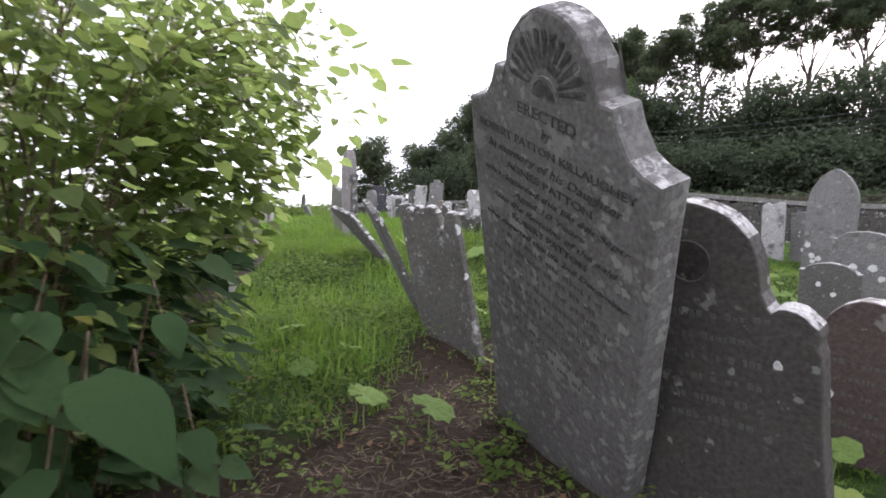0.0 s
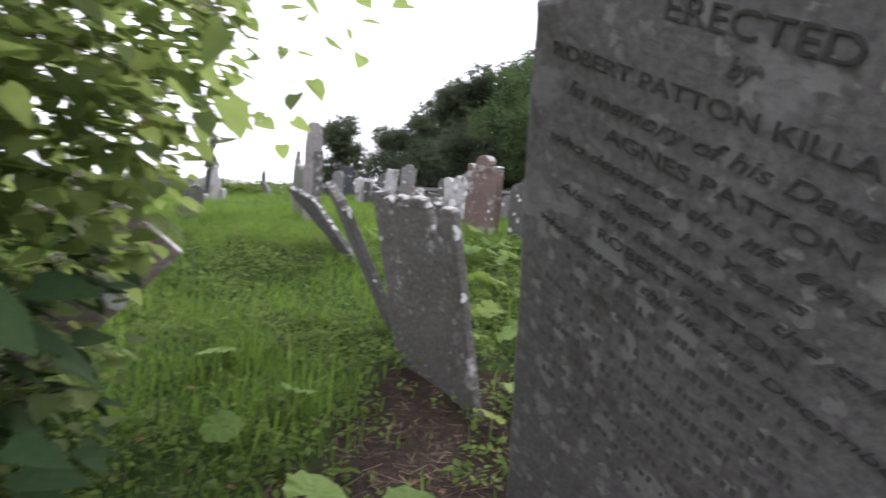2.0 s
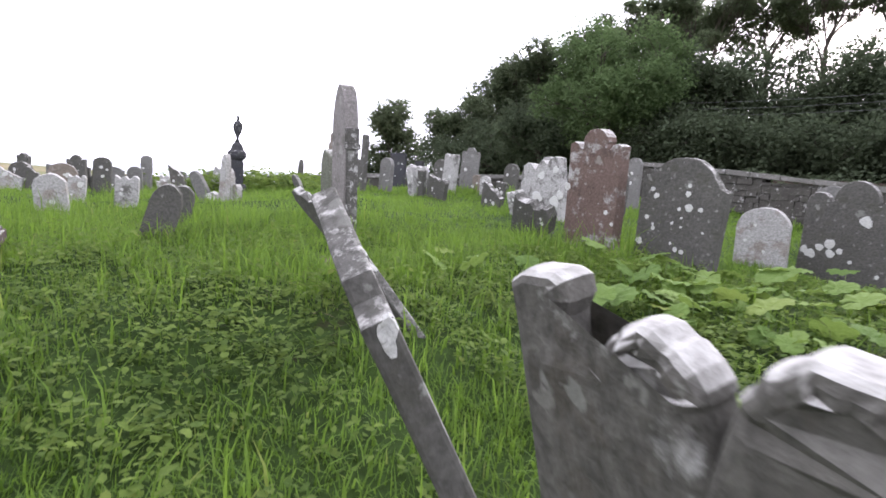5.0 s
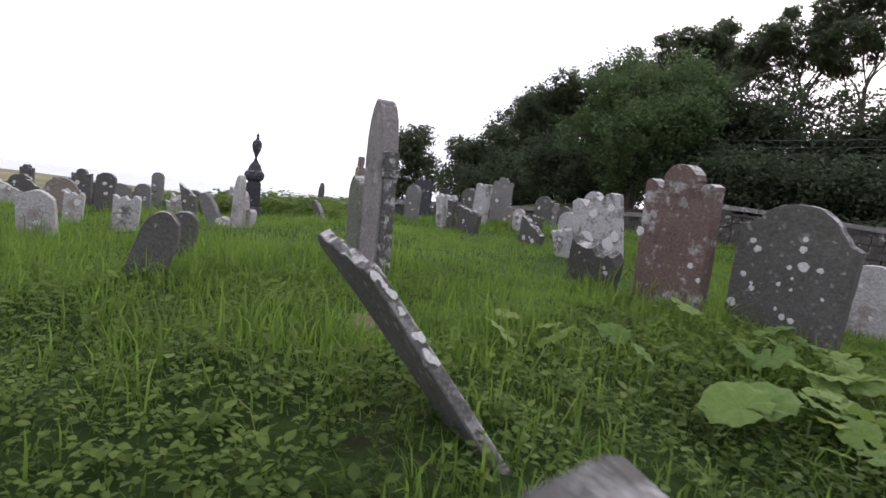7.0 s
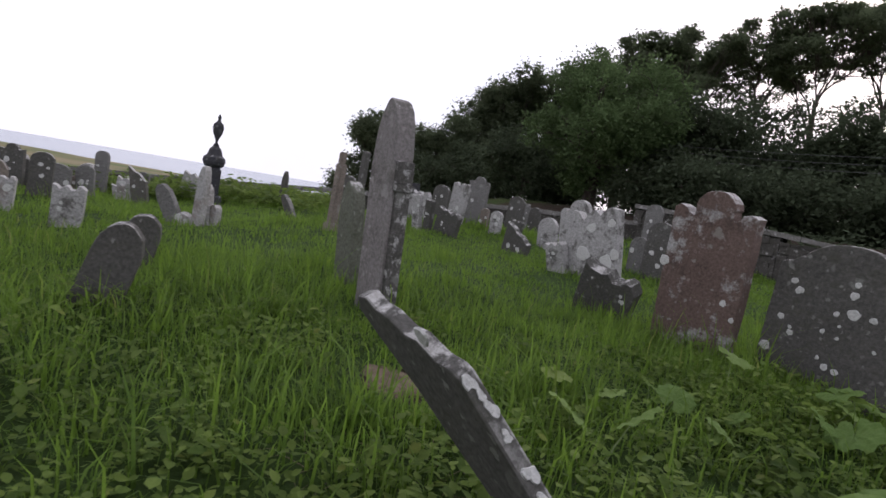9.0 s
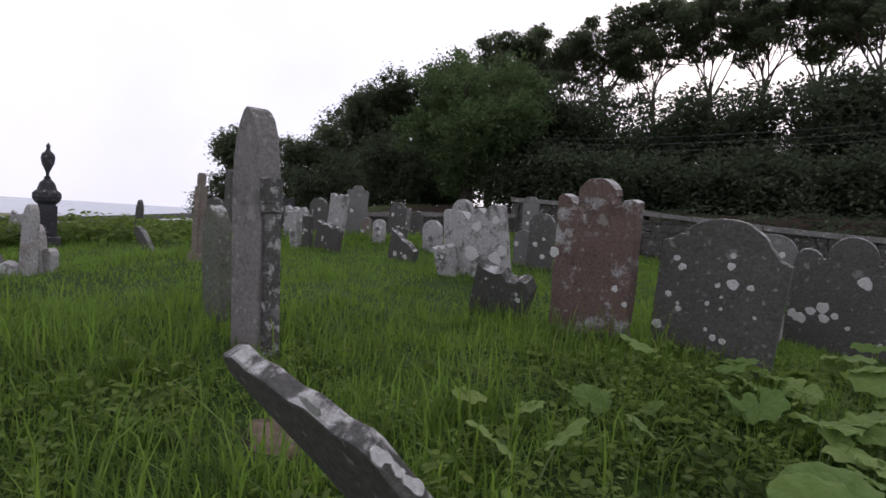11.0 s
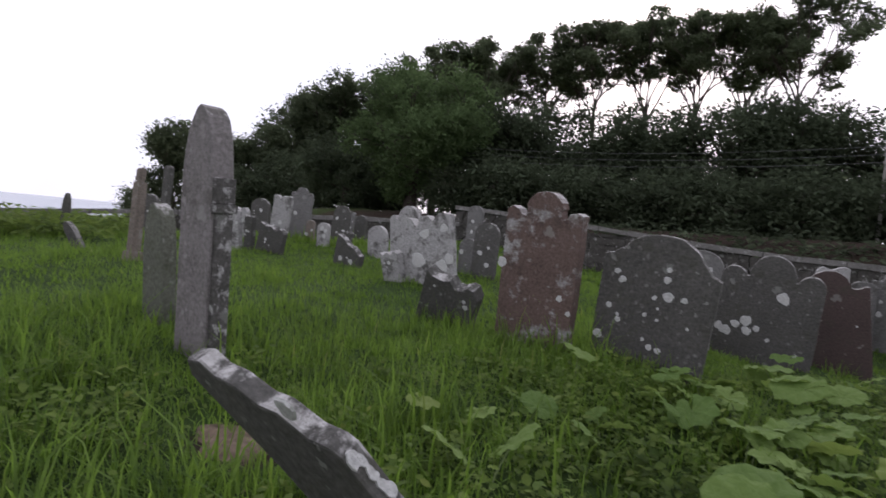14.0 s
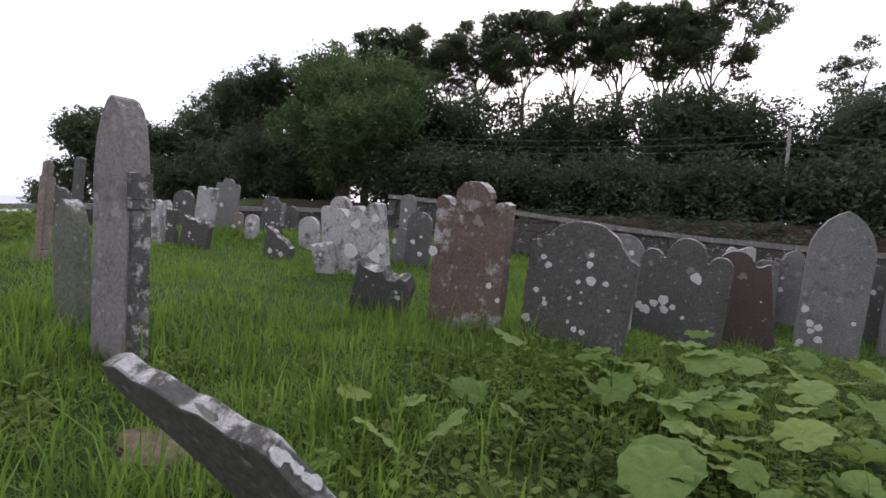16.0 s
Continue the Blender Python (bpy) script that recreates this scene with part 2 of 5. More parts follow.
GRASS = leaf_mat("grass_blade", (0.04, 0.085, 0.012), (0.145, 0.235, 0.033), 0.45, 0.6, 3.6, (0.32, 0.3, 0.1), 0.2)
WEED = leaf_mat("weed_leaf", (0.045, 0.085, 0.018), (0.15, 0.21, 0.046), 0.35, 0.7, 1.4, (0.2, 0.22, 0.05), 0.1)
SHRUB = leaf_mat("shrub_leaf", (0.055, 0.088, 0.026), (0.185, 0.24, 0.07), 0.62, 0.55, 0, (0.4, 0.36, 0.07))
TREE_DARK = leaf_mat("dark_tree_leaf", (0.062, 0.08, 0.045), (0.1, 0.125, 0.068), 0.42, 0.9, 0.4, (0.08, 0.1, 0.05), 0.05)
TREE_GREEN = leaf_mat("green_tree_leaf", (0.072, 0.115, 0.045), (0.115, 0.168, 0.068), 0.3, 0.9, 0.6, (0.13, 0.17, 0.065), 0.05)
HEDGE = leaf_mat("hedge_leaf", (0.058, 0.075, 0.045), (0.08, 0.102, 0.058), 0.3, 0.9, 0.5, (0.09, 0.11, 0.05), 0.05)


def ground_mat():
    m, n, l, b = base_mat("ground_soil_and_turf", 0.95, 0.15)
    tc = n.new("ShaderNodeTexCoord").outputs["Object"]
    soil = ramp(n, l, noise_node(n, l, 26, 8, 0.7, tc), (0.3, (0.014, 0.01, 0.007)), (0.7, (0.052, 0.036, 0.024)))
    turf = ramp(n, l, noise_node(n, l, 14, 8, 0.7, tc), (0.3, (0.018, 0.034, 0.008)), (0.7, (0.05, 0.09, 0.018)))
    far = ramp(n, l, noise_node(n, l, 0.06, 6, 0.6, tc), (0.38, (0.1, 0.12, 0.045)), (0.6, (0.2, 0.165, 0.095)))
    geo = n.new("ShaderNodeAttribute")
    geo.attribute_name = "bare"
    geo2 = n.new("ShaderNodeAttribute")
    geo2.attribute_name = "rough_pasture"
    edge = math_node(n, l, "ADD", geo.outputs["Fac"], math_node(n, l, "MULTIPLY", math_node(n, l, "SUBTRACT", noise_node(n, l, 3.5, 6, 0.7, tc), 0.5), 1.2))
    col = mixed(n, l, ramp(n, l, edge, (0.4, BLACK), (0.6, WHITE)), turf, soil)
    col = mixed(n, l, geo2.outputs["Fac"], col, far)
    l.new(col, b.inputs["Base Color"])
    bump(n, l, b, noise_node(n, l, 30, 8, 0.7, tc), 0.9, 0.03)
    return m


def sea_mat():
    m, n, l, b = base_mat("sea_water", 0.25, 0.5)
    tc = n.new("ShaderNodeTexCoord").outputs["Object"]
    l.new(ramp(n, l, noise_node(n, l, 0.004, 5, 0.6, tc), (0.35, (0.17, 0.2, 0.23)), (0.65, (0.24, 0.27, 0.3))), b.inputs["Base Color"])
    bump(n, l, b, noise_node(n, l, 0.3, 6, 0.6, tc), 0.5, 0.4)
    return m


# ---- building helpers ----
def part(name, bm, material, parent=None, label="", smooth_=False):
    me = bpy.data.meshes.new(name)
    bm.to_mesh(me)
    bm.free()
    me.materials.append(material)
    if smooth_:
        me.shade_smooth()
    ob = new(name, me)
    if parent:
        ob.parent = parent
    if label:
        ob["label"] = label
    return ob


def raw(name, verts, faces, material, parent=None):
    me = bpy.data.meshes.new(name)
    me.from_pydata(verts, [], faces)
    me.materials.append(material)
    ob = new(name, me)
    if parent:
        ob.parent = parent
    return ob


def fast_mesh(name, verts, faces, material, parent=None):
    """Mesh from arrays whose faces all have as many corners."""
    me = bpy.data.meshes.new(name)
    k = faces.shape[1]
    me.vertices.add(len(verts))
    me.vertices.foreach_set("co", verts.astype(np.float32).ravel())
    me.loops.add(faces.size)
    me.loops.foreach_set("vertex_index", faces.astype(np.int32).ravel())
    me.polygons.add(len(faces))
    me.polygons.foreach_set("loop_start", np.arange(0, faces.size, k, dtype=np.int32))
    me.update(calc_edges=True)
    me.materials.append(material)
    ob = new(name, me)
    if parent:
        ob.parent = parent
    return ob


def strew(name, at, turn, tilt, size, shape, material, parent=None, roll=None):
    """Copies of one small flat shape, joined: at (n, 3), turn about z, tilt from level, size."""
    sv, sf = np.array(shape[0], float), np.array(shape[1], int)
    c, s = np.cos(turn)[:, None], np.sin(turn)[:, None]
    ct, st_ = np.cos(tilt)[:, None], np.sin(tilt)[:, None]
    x, y, z = (sv[None, :, k] * size[:, None] for k in range(3))
    if roll is not None:
        cr, sr = np.cos(roll)[:, None], np.sin(roll)[:, None]
        x, z = x * cr + z * sr, z * cr - x * sr
    y, z = y * ct - z * st_, y * st_ + z * ct
    v = np.stack([x * c - y * s, x * s + y * c, z], 2) + at[:, None, :]
    f = (sf[None] + (np.arange(len(at)) * len(sv))[:, None, None]).reshape(-1, sf.shape[1])
    return fast_mesh(name, v.reshape(-1, 3), f, material, parent)


def tube(bm, pts, radii, sides=7):
    rings = []
    for k, p in enumerate(pts):
        p = Vector(p)
        d = (Vector(pts[min(k + 1, len(pts) - 1)]) - Vector(pts[max(k - 1, 0)])).normalized()
        a = d.orthogonal().normalized()
        b = d.cross(a)
        rings.append([bm.verts.new(p + (a * math.cos(i * math.tau / sides) + b * math.sin(i * math.tau / sides)) * radii[k]) for i in range(sides)])
    for r0, r1 in zip(rings, rings[1:]):
        for i in range(sides):
            bm.faces.new((r0[i], r0[(i + 1) % sides], r1[(i + 1) % sides], r1[i]))
    bm.faces.new(rings[0][::-1])
    bm.faces.new(rings[-1])


def lathe(bm, prof, sides=14):
    rings = [[bm.verts.new((r * math.cos(i * math.tau / sides), r * math.sin(i * math.tau / sides), z)) for i in range(sides)] for r, z in prof]
    for r0, r1 in zip(rings, rings[1:]):
        for i in range(sides):
            bm.faces.new((r0[i], r0[(i + 1) % sides], r1[(i + 1) % sides], r1[i]))
    bm.faces.new(rings[0][::-1])
    bm.faces.new(rings[-1])


def box(bm, x0, x1, y0, y1, z0, z1, jit=0.0, rnd=None):
    v = []
    for x in (x0, x1):
        for y in (y0, y1):
            for z in (z0, z1):
                j = [rnd.uniform(-jit, jit) for _ in range(3)] if rnd else (0, 0, 0)
                v.append(bm.verts.new((x + j[0], y + j[1], z + j[2])))
    for f in ((0, 1, 3, 2), (4, 6, 7, 5), (0, 4, 5, 1), (2, 3, 7, 6), (0, 2, 6, 4), (1, 5, 7, 3)):
        bm.faces.new([v[i] for i in f])


# ---- headstones ----
def arc(cx, cz, r, a0, a1, n, rz=None):
    rz = r if rz is None else rz
    return [(cx + r * math.cos(radians(a0 + (a1 - a0) * i / n)), cz + rz * math.sin(radians(a0 + (a1 - a0) * i / n))) for i in range(n + 1)]


def outline(kind, w, h, rnd):
    """The front's outline from the foot at the right, over the top, to the foot at the left."""
    a = w / 2
    if kind == "round":
        top = arc(0, h - 0.45 * w, a, 0, 180, 16, 0.45 * w)
    elif kind == "low_round":
        top = [(a, h - 0.16 * w)] + arc(0, h - 0.2 * w, a * 0.86, 8, 172, 14, 0.2 * w) + [(-a, h - 0.16 * w)]
    elif kind == "eared":
        # a wide arch between drooping square ears
        right = [(a, h - 0.33 * w), (a, h - 0.305 * w), (0.47 * w, h - 0.295 * w), (0.42 * w, h - 0.275 * w), (0.375 * w, h - 0.225 * w)]
        top = right + arc(0, h - 0.24 * w, 0.35 * w, 14, 166, 14, 0.24 * w) + [(-x, z + 0.05 * w) for x, z in right[::-1]]
    elif kind == "gothic":
        top = [(a, h - 0.78 * w), (0.47 * w, h - 0.56 * w), (0.39 * w, h - 0.36 * w), (0.27 * w, h - 0.19 * w), (0.12 * w, h - 0.06 * w), (0, h), (-0.12 * w, h - 0.06 * w), (-0.27 * w, h - 0.19 * w), (-0.39 * w, h - 0.36 * w), (-0.47 * w, h - 0.56 * w), (-a, h - 0.78 * w)]
    elif kind == "shouldered":
        s = h - 0.36 * w
        top = [(a, s - 0.03 * w), (a, s + 0.04 * w)] + arc(0.4 * w, s + 0.04 * w, 0.1 * w, 0, 130, 5) + [(0.3 * w, s + 0.02 * w), (0.27 * w, s + 0.08 * w)] + arc(0, h - 0.26 * w, 0.26 * w, 0, 180, 12)
        top += [(-x, z) for x, z in top[:9]][::-1]
    elif kind == "ogee":
        s = h - 0.3 * w
        right = [(a, s), (a, s + 0.05 * w), (0.44 * w, s + 0.055 * w), (0.38 * w, s + 0.03 * w), (0.32 * w, s + 0.02 * w), (0.28 * w, s + 0.05 * w), (0.26 * w, s + 0.11 * w)]
        top = right + arc(0, h - 0.2 * w, 0.25 * w, 12, 168, 12, 0.2 * w) + [(-x, z) for x, z in right[::-1]]
    elif kind == "triple":
        s = h - 0.3 * w
        right = arc(0.37 * w, s, 0.13 * w, 0, 165, 7) + [(0.22 * w, s + 0.04 * w)]
        top = right + arc(0, h - 0.24 * w, 0.22 * w, 5, 175, 10, 0.24 * w) + [(-x, z) for x, z in right[::-1]]
    elif kind == "head":
        s = h - 0.36 * w
        right = [(a, s - 0.05 * w), (a, s + 0.1 * w), (0.42 * w, s + 0.14 * w), (0.34 * w, s + 0.12 * w), (0.3 * w, s + 0.06 * w), (0.24 * w, s + 0.04 * w), (0.22 * w, s + 0.14 * w)]
        top = right + arc(0, h - 0.22 * w, 0.24 * w, 8, 172, 10, 0.22 * w) + [(-x, z) for x, z in right[::-1]]
    elif kind == "broken":
        n = 9
        top = [(a - w * i / n, h - (0.05 + 0.2 * (0.5 + 0.5 * math.sin(i * 1.7 + h * 5)) * rnd.uniform(0.3, 1)) * min(w, h) * (0.2 if i in (1, 2) else 1)) for i in range(n + 1)]
    elif kind == "scalloped":
        # horn, two lobes, a big dome, a deep bite and a squared corner
        top = [(a, h - 0.09), (a, h - 0.065), (a * 0.96, h - 0.052), (0.4 * w, h - 0.046), (0.345 * w, h - 0.058), (0.318 * w, h - 0.09), (0.302 * w, h - 0.13), (0.285 * w, h - 0.15), (0.265 * w, h - 0.152), (0.245 * w, h - 0.135), (0.23 * w, h - 0.1)]
        top += arc(0.1 * w, h - 0.07, 0.122 * w, 6, 174, 18, 0.07) + [(-0.02 * w, h - 0.085)] + arc(-0.12 * w, h - 0.06, 0.086 * w, 6, 174, 16, 0.062) + [(-0.218 * w, h - 0.085)]
        top += arc(-0.295 * w, h - 0.06, 0.068 * w, 4, 176, 16, 0.052) + [(-0.372 * w, h - 0.085), (-0.388 * w, h - 0.098), (-0.404 * w, h - 0.09), (-0.415 * w, h - 0.06), (-0.412 * w, h - 0.025), (-0.398 * w, h - 0.004), (-0.402 * w, h + 0.012), (-0.42 * w, h + 0.02), (-0.47 * w, h + 0.02), (-a, h + 0.008), (-a, h - 0.04)]
    elif kind == "toppled":
        # one upper corner broken away along a ragged slope
        top = [(a, 0.3), (a, 0.47), (0.335, 0.495), (0.27, 0.53), (0.22, 0.6), (0.16, 0.635), (0.11, 0.7), (0.05, 0.735), (0.02, 0.79), (-0.05, 0.81), (-0.1, 0.78), (-0.08, 0.7), (0.0, 0.48), (0.06, 0.2), (0.1, 0.0)]
    elif kind == "raked":
        top = [(a, h * 0.86), (a * 0.7, h * 0.87), (a * 0.66, h * 0.905), (a * 0.3, h * 0.93), (0, h * 0.945), (-a * 0.3, h * 0.97), (-a * 0.7, h), (-a, h * 0.995)]
    elif kind == "domed":
        s = h - 0.42 * w
        right = [(a, s - 0.34 * w), (a, s - 0.22 * w)] + arc(0.39 * w, s - 0.14 * w, 0.108 * w, -15, 125, 8) + [(0.315 * w, s - 0.03 * w), (0.298 * w, s + 0.03 * w)]
        top = right + arc(0, h - 0.31 * w, 0.29 * w, 4, 176, 14, 0.31 * w) + [(-x, z) for x, z in right[::-1]]
    elif kind == "slant":
        n = 8
        top = [(a - w * i / n, h * (0.62 + 0.38 * i / n) - rnd.uniform(0, 0.03)) for i in range(n + 1)]
    elif kind == "blade":
        right = [(a, h * 0.6), (a * 0.97, h * 0.7), (a * 0.88, h * 0.8), (a * 0.72, h * 0.885), (a * 0.5, h * 0.945), (a * 0.24, h * 0.985)]
        top = right + [(0, h)] + [(-x, z) for x, z in right[::-1]]
    elif kind == "scroll":
        # tall stone: high arch between dipped scrolled shoulders
        s = h - 0.37
        right = [(a, s - 0.02), (a, s + 0.01), (0.41, s + 0.02), (0.36, s + 0.045), (0.31, s + 0.1), (0.285, s + 0.16), (0.23, s + 0.165), (0.215, s + 0.19)]
        top = right + arc(0, s + 0.16, 0.215, 5, 175, 16, 0.21) + [(-x, z) for x, z in right[::-1]]
    else:
        top = [(a, h), (-a, h)]
    return [(a * 0.985, -0.35)] + top + [(-a * 0.985, -0.35)]


def slab(pts, th, rnd, bev=0.008, wear=0.004):
    """An outline with thickness, its rim rounded and worn."""
    bm = bmesh.new()
    # finer steps along long straight runs, so that the rim can wander
    fine = []
    for (x0, z0), (x1, z1) in zip(pts, pts[1:]):
        k = max(1, int(math.hypot(x1 - x0, z1 - z0) / 0.14))
        fine += [(x0 + (x1 - x0) * i / k, z0 + (z1 - z0) * i / k) for i in range(k)]
    fine.append(pts[-1])
    fine = [(x + rnd.uniform(-wear, wear), z + rnd.uniform(-wear, wear)) for x, z in fine]
    f = [bm.verts.new((x, -th / 2 + rnd.uniform(-0.001, 0.001), z)) for x, z in fine]
    g = [bm.verts.new((x, th / 2, z)) for x, z in fine]
    bm.faces.new(f)
    bm.faces.new(g[::-1])
    n = len(f)
    for i in range(n):
        bm.faces.new((f[(i + 1) % n], f[i], g[i], g[(i + 1) % n]))
    bmesh.ops.recalc_face_normals(bm, faces=bm.faces)
    rim = [e for e in bm.edges if len(e.link_faces) == 2 and any(len(q.verts) > 4 for q in e.link_faces)]
    bmesh.ops.bevel(bm, geom=rim, offset=bev, segments=2 if bev < 0.015 else 4, affect="EDGES", profile=0.55)
    bmesh.ops.triangulate(bm, faces=[q for q in bm.faces if len(q.verts) > 4])
    return bm


def blob(bm, x, z, r, y, rnd, th=0.003):
    """A crusty irregular disc standing on a front face."""
    n = 18
    p2, p3, p5 = (rnd.uniform(0, 6) for _ in range(3))
    e2, e3 = rnd.uniform(0.03, 0.13), rnd.uniform(0.03, 0.1)
    rr = []
    for i in range(n):
        a = i * math.tau / n
        rr.append(r * (1 + e2 * math.sin(2 * a + p2) + e3 * math.sin(3 * a + p3) + 0.07 * math.sin(5 * a + p5) + rnd.uniform(-0.03, 0.03)))
    ring = [(x + rr[i] * math.cos(i * math.tau / n), z + rr[i] * math.sin(i * math.tau / n)) for i in range(n)]
    lo = [bm.verts.new((p, y + 0.002, q)) for p, q in ring]
    hi = [bm.verts.new((x + (p - x) * 0.86, y - th, z + (q - z) * 0.86)) for p, q in ring]
    mid = bm.verts.new((x, y - th * 1.3, z))
    for i in range(n):
        j = (i + 1) % n
        bm.faces.new((lo[i], lo[j], hi[j], hi[i]))
        bm.faces.new((hi[i], hi[j], mid))


def side_blob(bm, y, z, r, x, rnd):
    """Crust on the right-hand edge of a slab, ragged and longer than wide."""
    n = 15
    p2, p3, tall = rnd.uniform(0, 6), rnd.uniform(0, 6), rnd.uniform(0.7, 1.9)
    ring = []
    for i in range(n):
        a = i * math.tau / n
        q = r * (1 + 0.25 * math.sin(2 * a + p2) + 0.2 * math.sin(3 * a + p3) + rnd.uniform(-0.1, 0.1))
        ring.append((y + min(max(0.9 * q * math.cos(a), -0.95 * r), 0.95 * r), z + tall * q * math.sin(a)))
    lo = [bm.verts.new((x - 0.006, q, s)) for q, s in ring]
    hi = [bm.verts.new((x + 0.003, y + (q - y) * 0.85, z + (s - z) * 0.85)) for q, s in ring]
    for i in range(n):
        j = (i + 1) % n
        bm.faces.new((lo[i], lo[j], hi[j], hi[i]))
    bm.faces.new(hi)
    bmesh.ops.recalc_face_normals(bm, faces=bm.faces)


def edge_crust(ob, w, th, seed, *zs):
    rnd = random.Random(seed)
    for z in zs:
        bm = bmesh.new()
        side_blob(bm, rnd.uniform(-0.18, 0.18) * th, z, th * rnd.uniform(0.25, 0.42), w / 2, rnd)
        part("edge_lichen", bm, LICHEN, ob, "white lichen on the edge")


def stone_pose(x, y, z, phi, lean, side):
    """On the ground at x, y; phi: the way its back faces, clockwise from +y; lean: degrees forward; side: degrees to its own right."""
    return pose(x, y, z, 0, 0, -phi) @ pose(0, 0, 0, lean, side, 0)


def headstone(kind, x, y, w, h, phi, mat, label, th=0.09, lean=0, side=0, seed=1, spots=(), z=None, name="headstone", lines=0, bev=0.008):
    rnd = random.Random(seed)
    ob = new(name)
    ob.matrix_basis = stone_pose(x, y, float(level(x, y)) - 0.02 if z is None else z, phi, lean, side)
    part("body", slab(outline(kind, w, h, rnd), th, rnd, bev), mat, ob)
    if not spots and kind not in ("raked", "blade"):
        # every old stone carries a few lichens
        spots = [(rnd.uniform(-0.38, 0.38) * w, rnd.uniform(0.25, 0.75) * h, rnd.choice((0.012, 0.018, 0.025, 0.04))) for _ in range(3)]
    for k, (sx, sz, sr) in enumerate(spots):
        bm = bmesh.new()
        blob(bm, sx, sz, sr, -th / 2, rnd)
        part("lichen_patch", bm, LICHEN, ob, "white crusty lichen patch" if k == 0 else "")
    for k in range(lines):
        # worn lines of lettering that can no longer be read
        bm = bmesh.new()
        zz = h * 0.66 - k * 0.072
        half = w * 0.36 * rnd.uniform(0.6, 1)
        xx = -half
        while xx < half - 0.02:
            wd = rnd.uniform(0.008, 0.02)
            box(bm, xx, min(xx + wd, half), -th / 2 - 0.0012, -th / 2 + 0.002, zz, zz + rnd.uniform(0.012, 0.024))
            xx += wd + rnd.choice((0.007, 0.009, 0.03))
        part("inscription_line", bm, FAINT, ob, "worn line of cut lettering" if k == 0 else "")["kind"] = "stuff"
    tagged(ob, label if len(label.split()) > 3 else label + " standing in grass", "gravestone", "gravestones in the churchyard")
    return ob


# ---- ground, sea ----
def build_ground():
    n = 230
    s = np.linspace(-1, 1, n)
    g = 0.9 * np.sinh(s * 9.0)
    gx, gy = np.meshgrid(g, g + 6, indexing="ij")
    z = level(gx, gy)
    v = np.stack([gx, gy, z], 2).reshape(-1, 3)
    i = np.arange(n * n).reshape(n, n)
    f = np.stack([i[:-1, :-1], i[1:, :-1], i[1:, 1:], i[:-1, 1:]], 2).reshape(-1, 4)
    ob = fast_mesh("ground", v, f, ground_mat())
    me = ob.data
    me.shade_smooth()
    a = me.attributes.new("bare", "FLOAT", "POINT")
    a.data.foreach_set("value", bare(v[:, 0], v[:, 1]).astype(np.float32))
    r = np.hypot(v[:, 0], v[:, 1] - 6)
    a = me.attributes.new("rough_pasture", "FLOAT", "POINT")
    a.data.foreach_set("value", smooth(26, 40, r).astype(np.float32))
    tagged(ob, "uneven churchyard turf with bare trodden soil", "ground", kind="structure")


def bare(x, y):
    """How bare the soil is: under the shrub, along the trodden way, below the leaning stones and among the broad leaves."""
    b = 0.95 * np.exp(-(((x - 0.05) / 0.75) ** 2 + ((y - 2.0) / 1.5) ** 2))
    b += 0.6 * np.exp(-(((x + 1.2) / 1.0) ** 2 + ((y - 1.3) / 1.2) ** 2))
    b += 0.7 * np.exp(-(((x - 0.15) / 0.45) ** 2 + ((y - 3.6) / 0.6) ** 2))
    b += 0.4 * np.exp(-(((x + 0.9) / 0.45) ** 2 + ((y - 6.1) / 0.35) ** 2))
    b += 0.2 * np.exp(-(((x + 1.75) / 0.55) ** 2 + ((y - 6.4) / 0.5) ** 2))
    b += 0.95 * np.exp(-(((x + 1.2) / 0.26) ** 2 + ((y - 7.45) / 0.26) ** 2))
    b += 0.5 * np.exp(-(((x - 3.0) / 1.7) ** 2 + ((y - 6.6) / 1.5) ** 2))
    b += 0.45 * np.exp(-(((x - 1.2) / 0.8) ** 2 + ((y - 4.3) / 1.0) ** 2))
    b += 1.0 * smooth(-0.5, 1.0, along_wall(x, y)) * smooth(40, 30, np.hypot(x, y))
    return b


build_ground()
sea = raw("sea", [(-6000, 60, -7.0), (800, 60, -7.0), (800, 6000, -7.0), (-6000, 6000, -7.0)], [(0, 1, 2, 3)], sea_mat())
tagged(sea, "calm pale grey sea reaching the horizon", "sea", kind="structure")

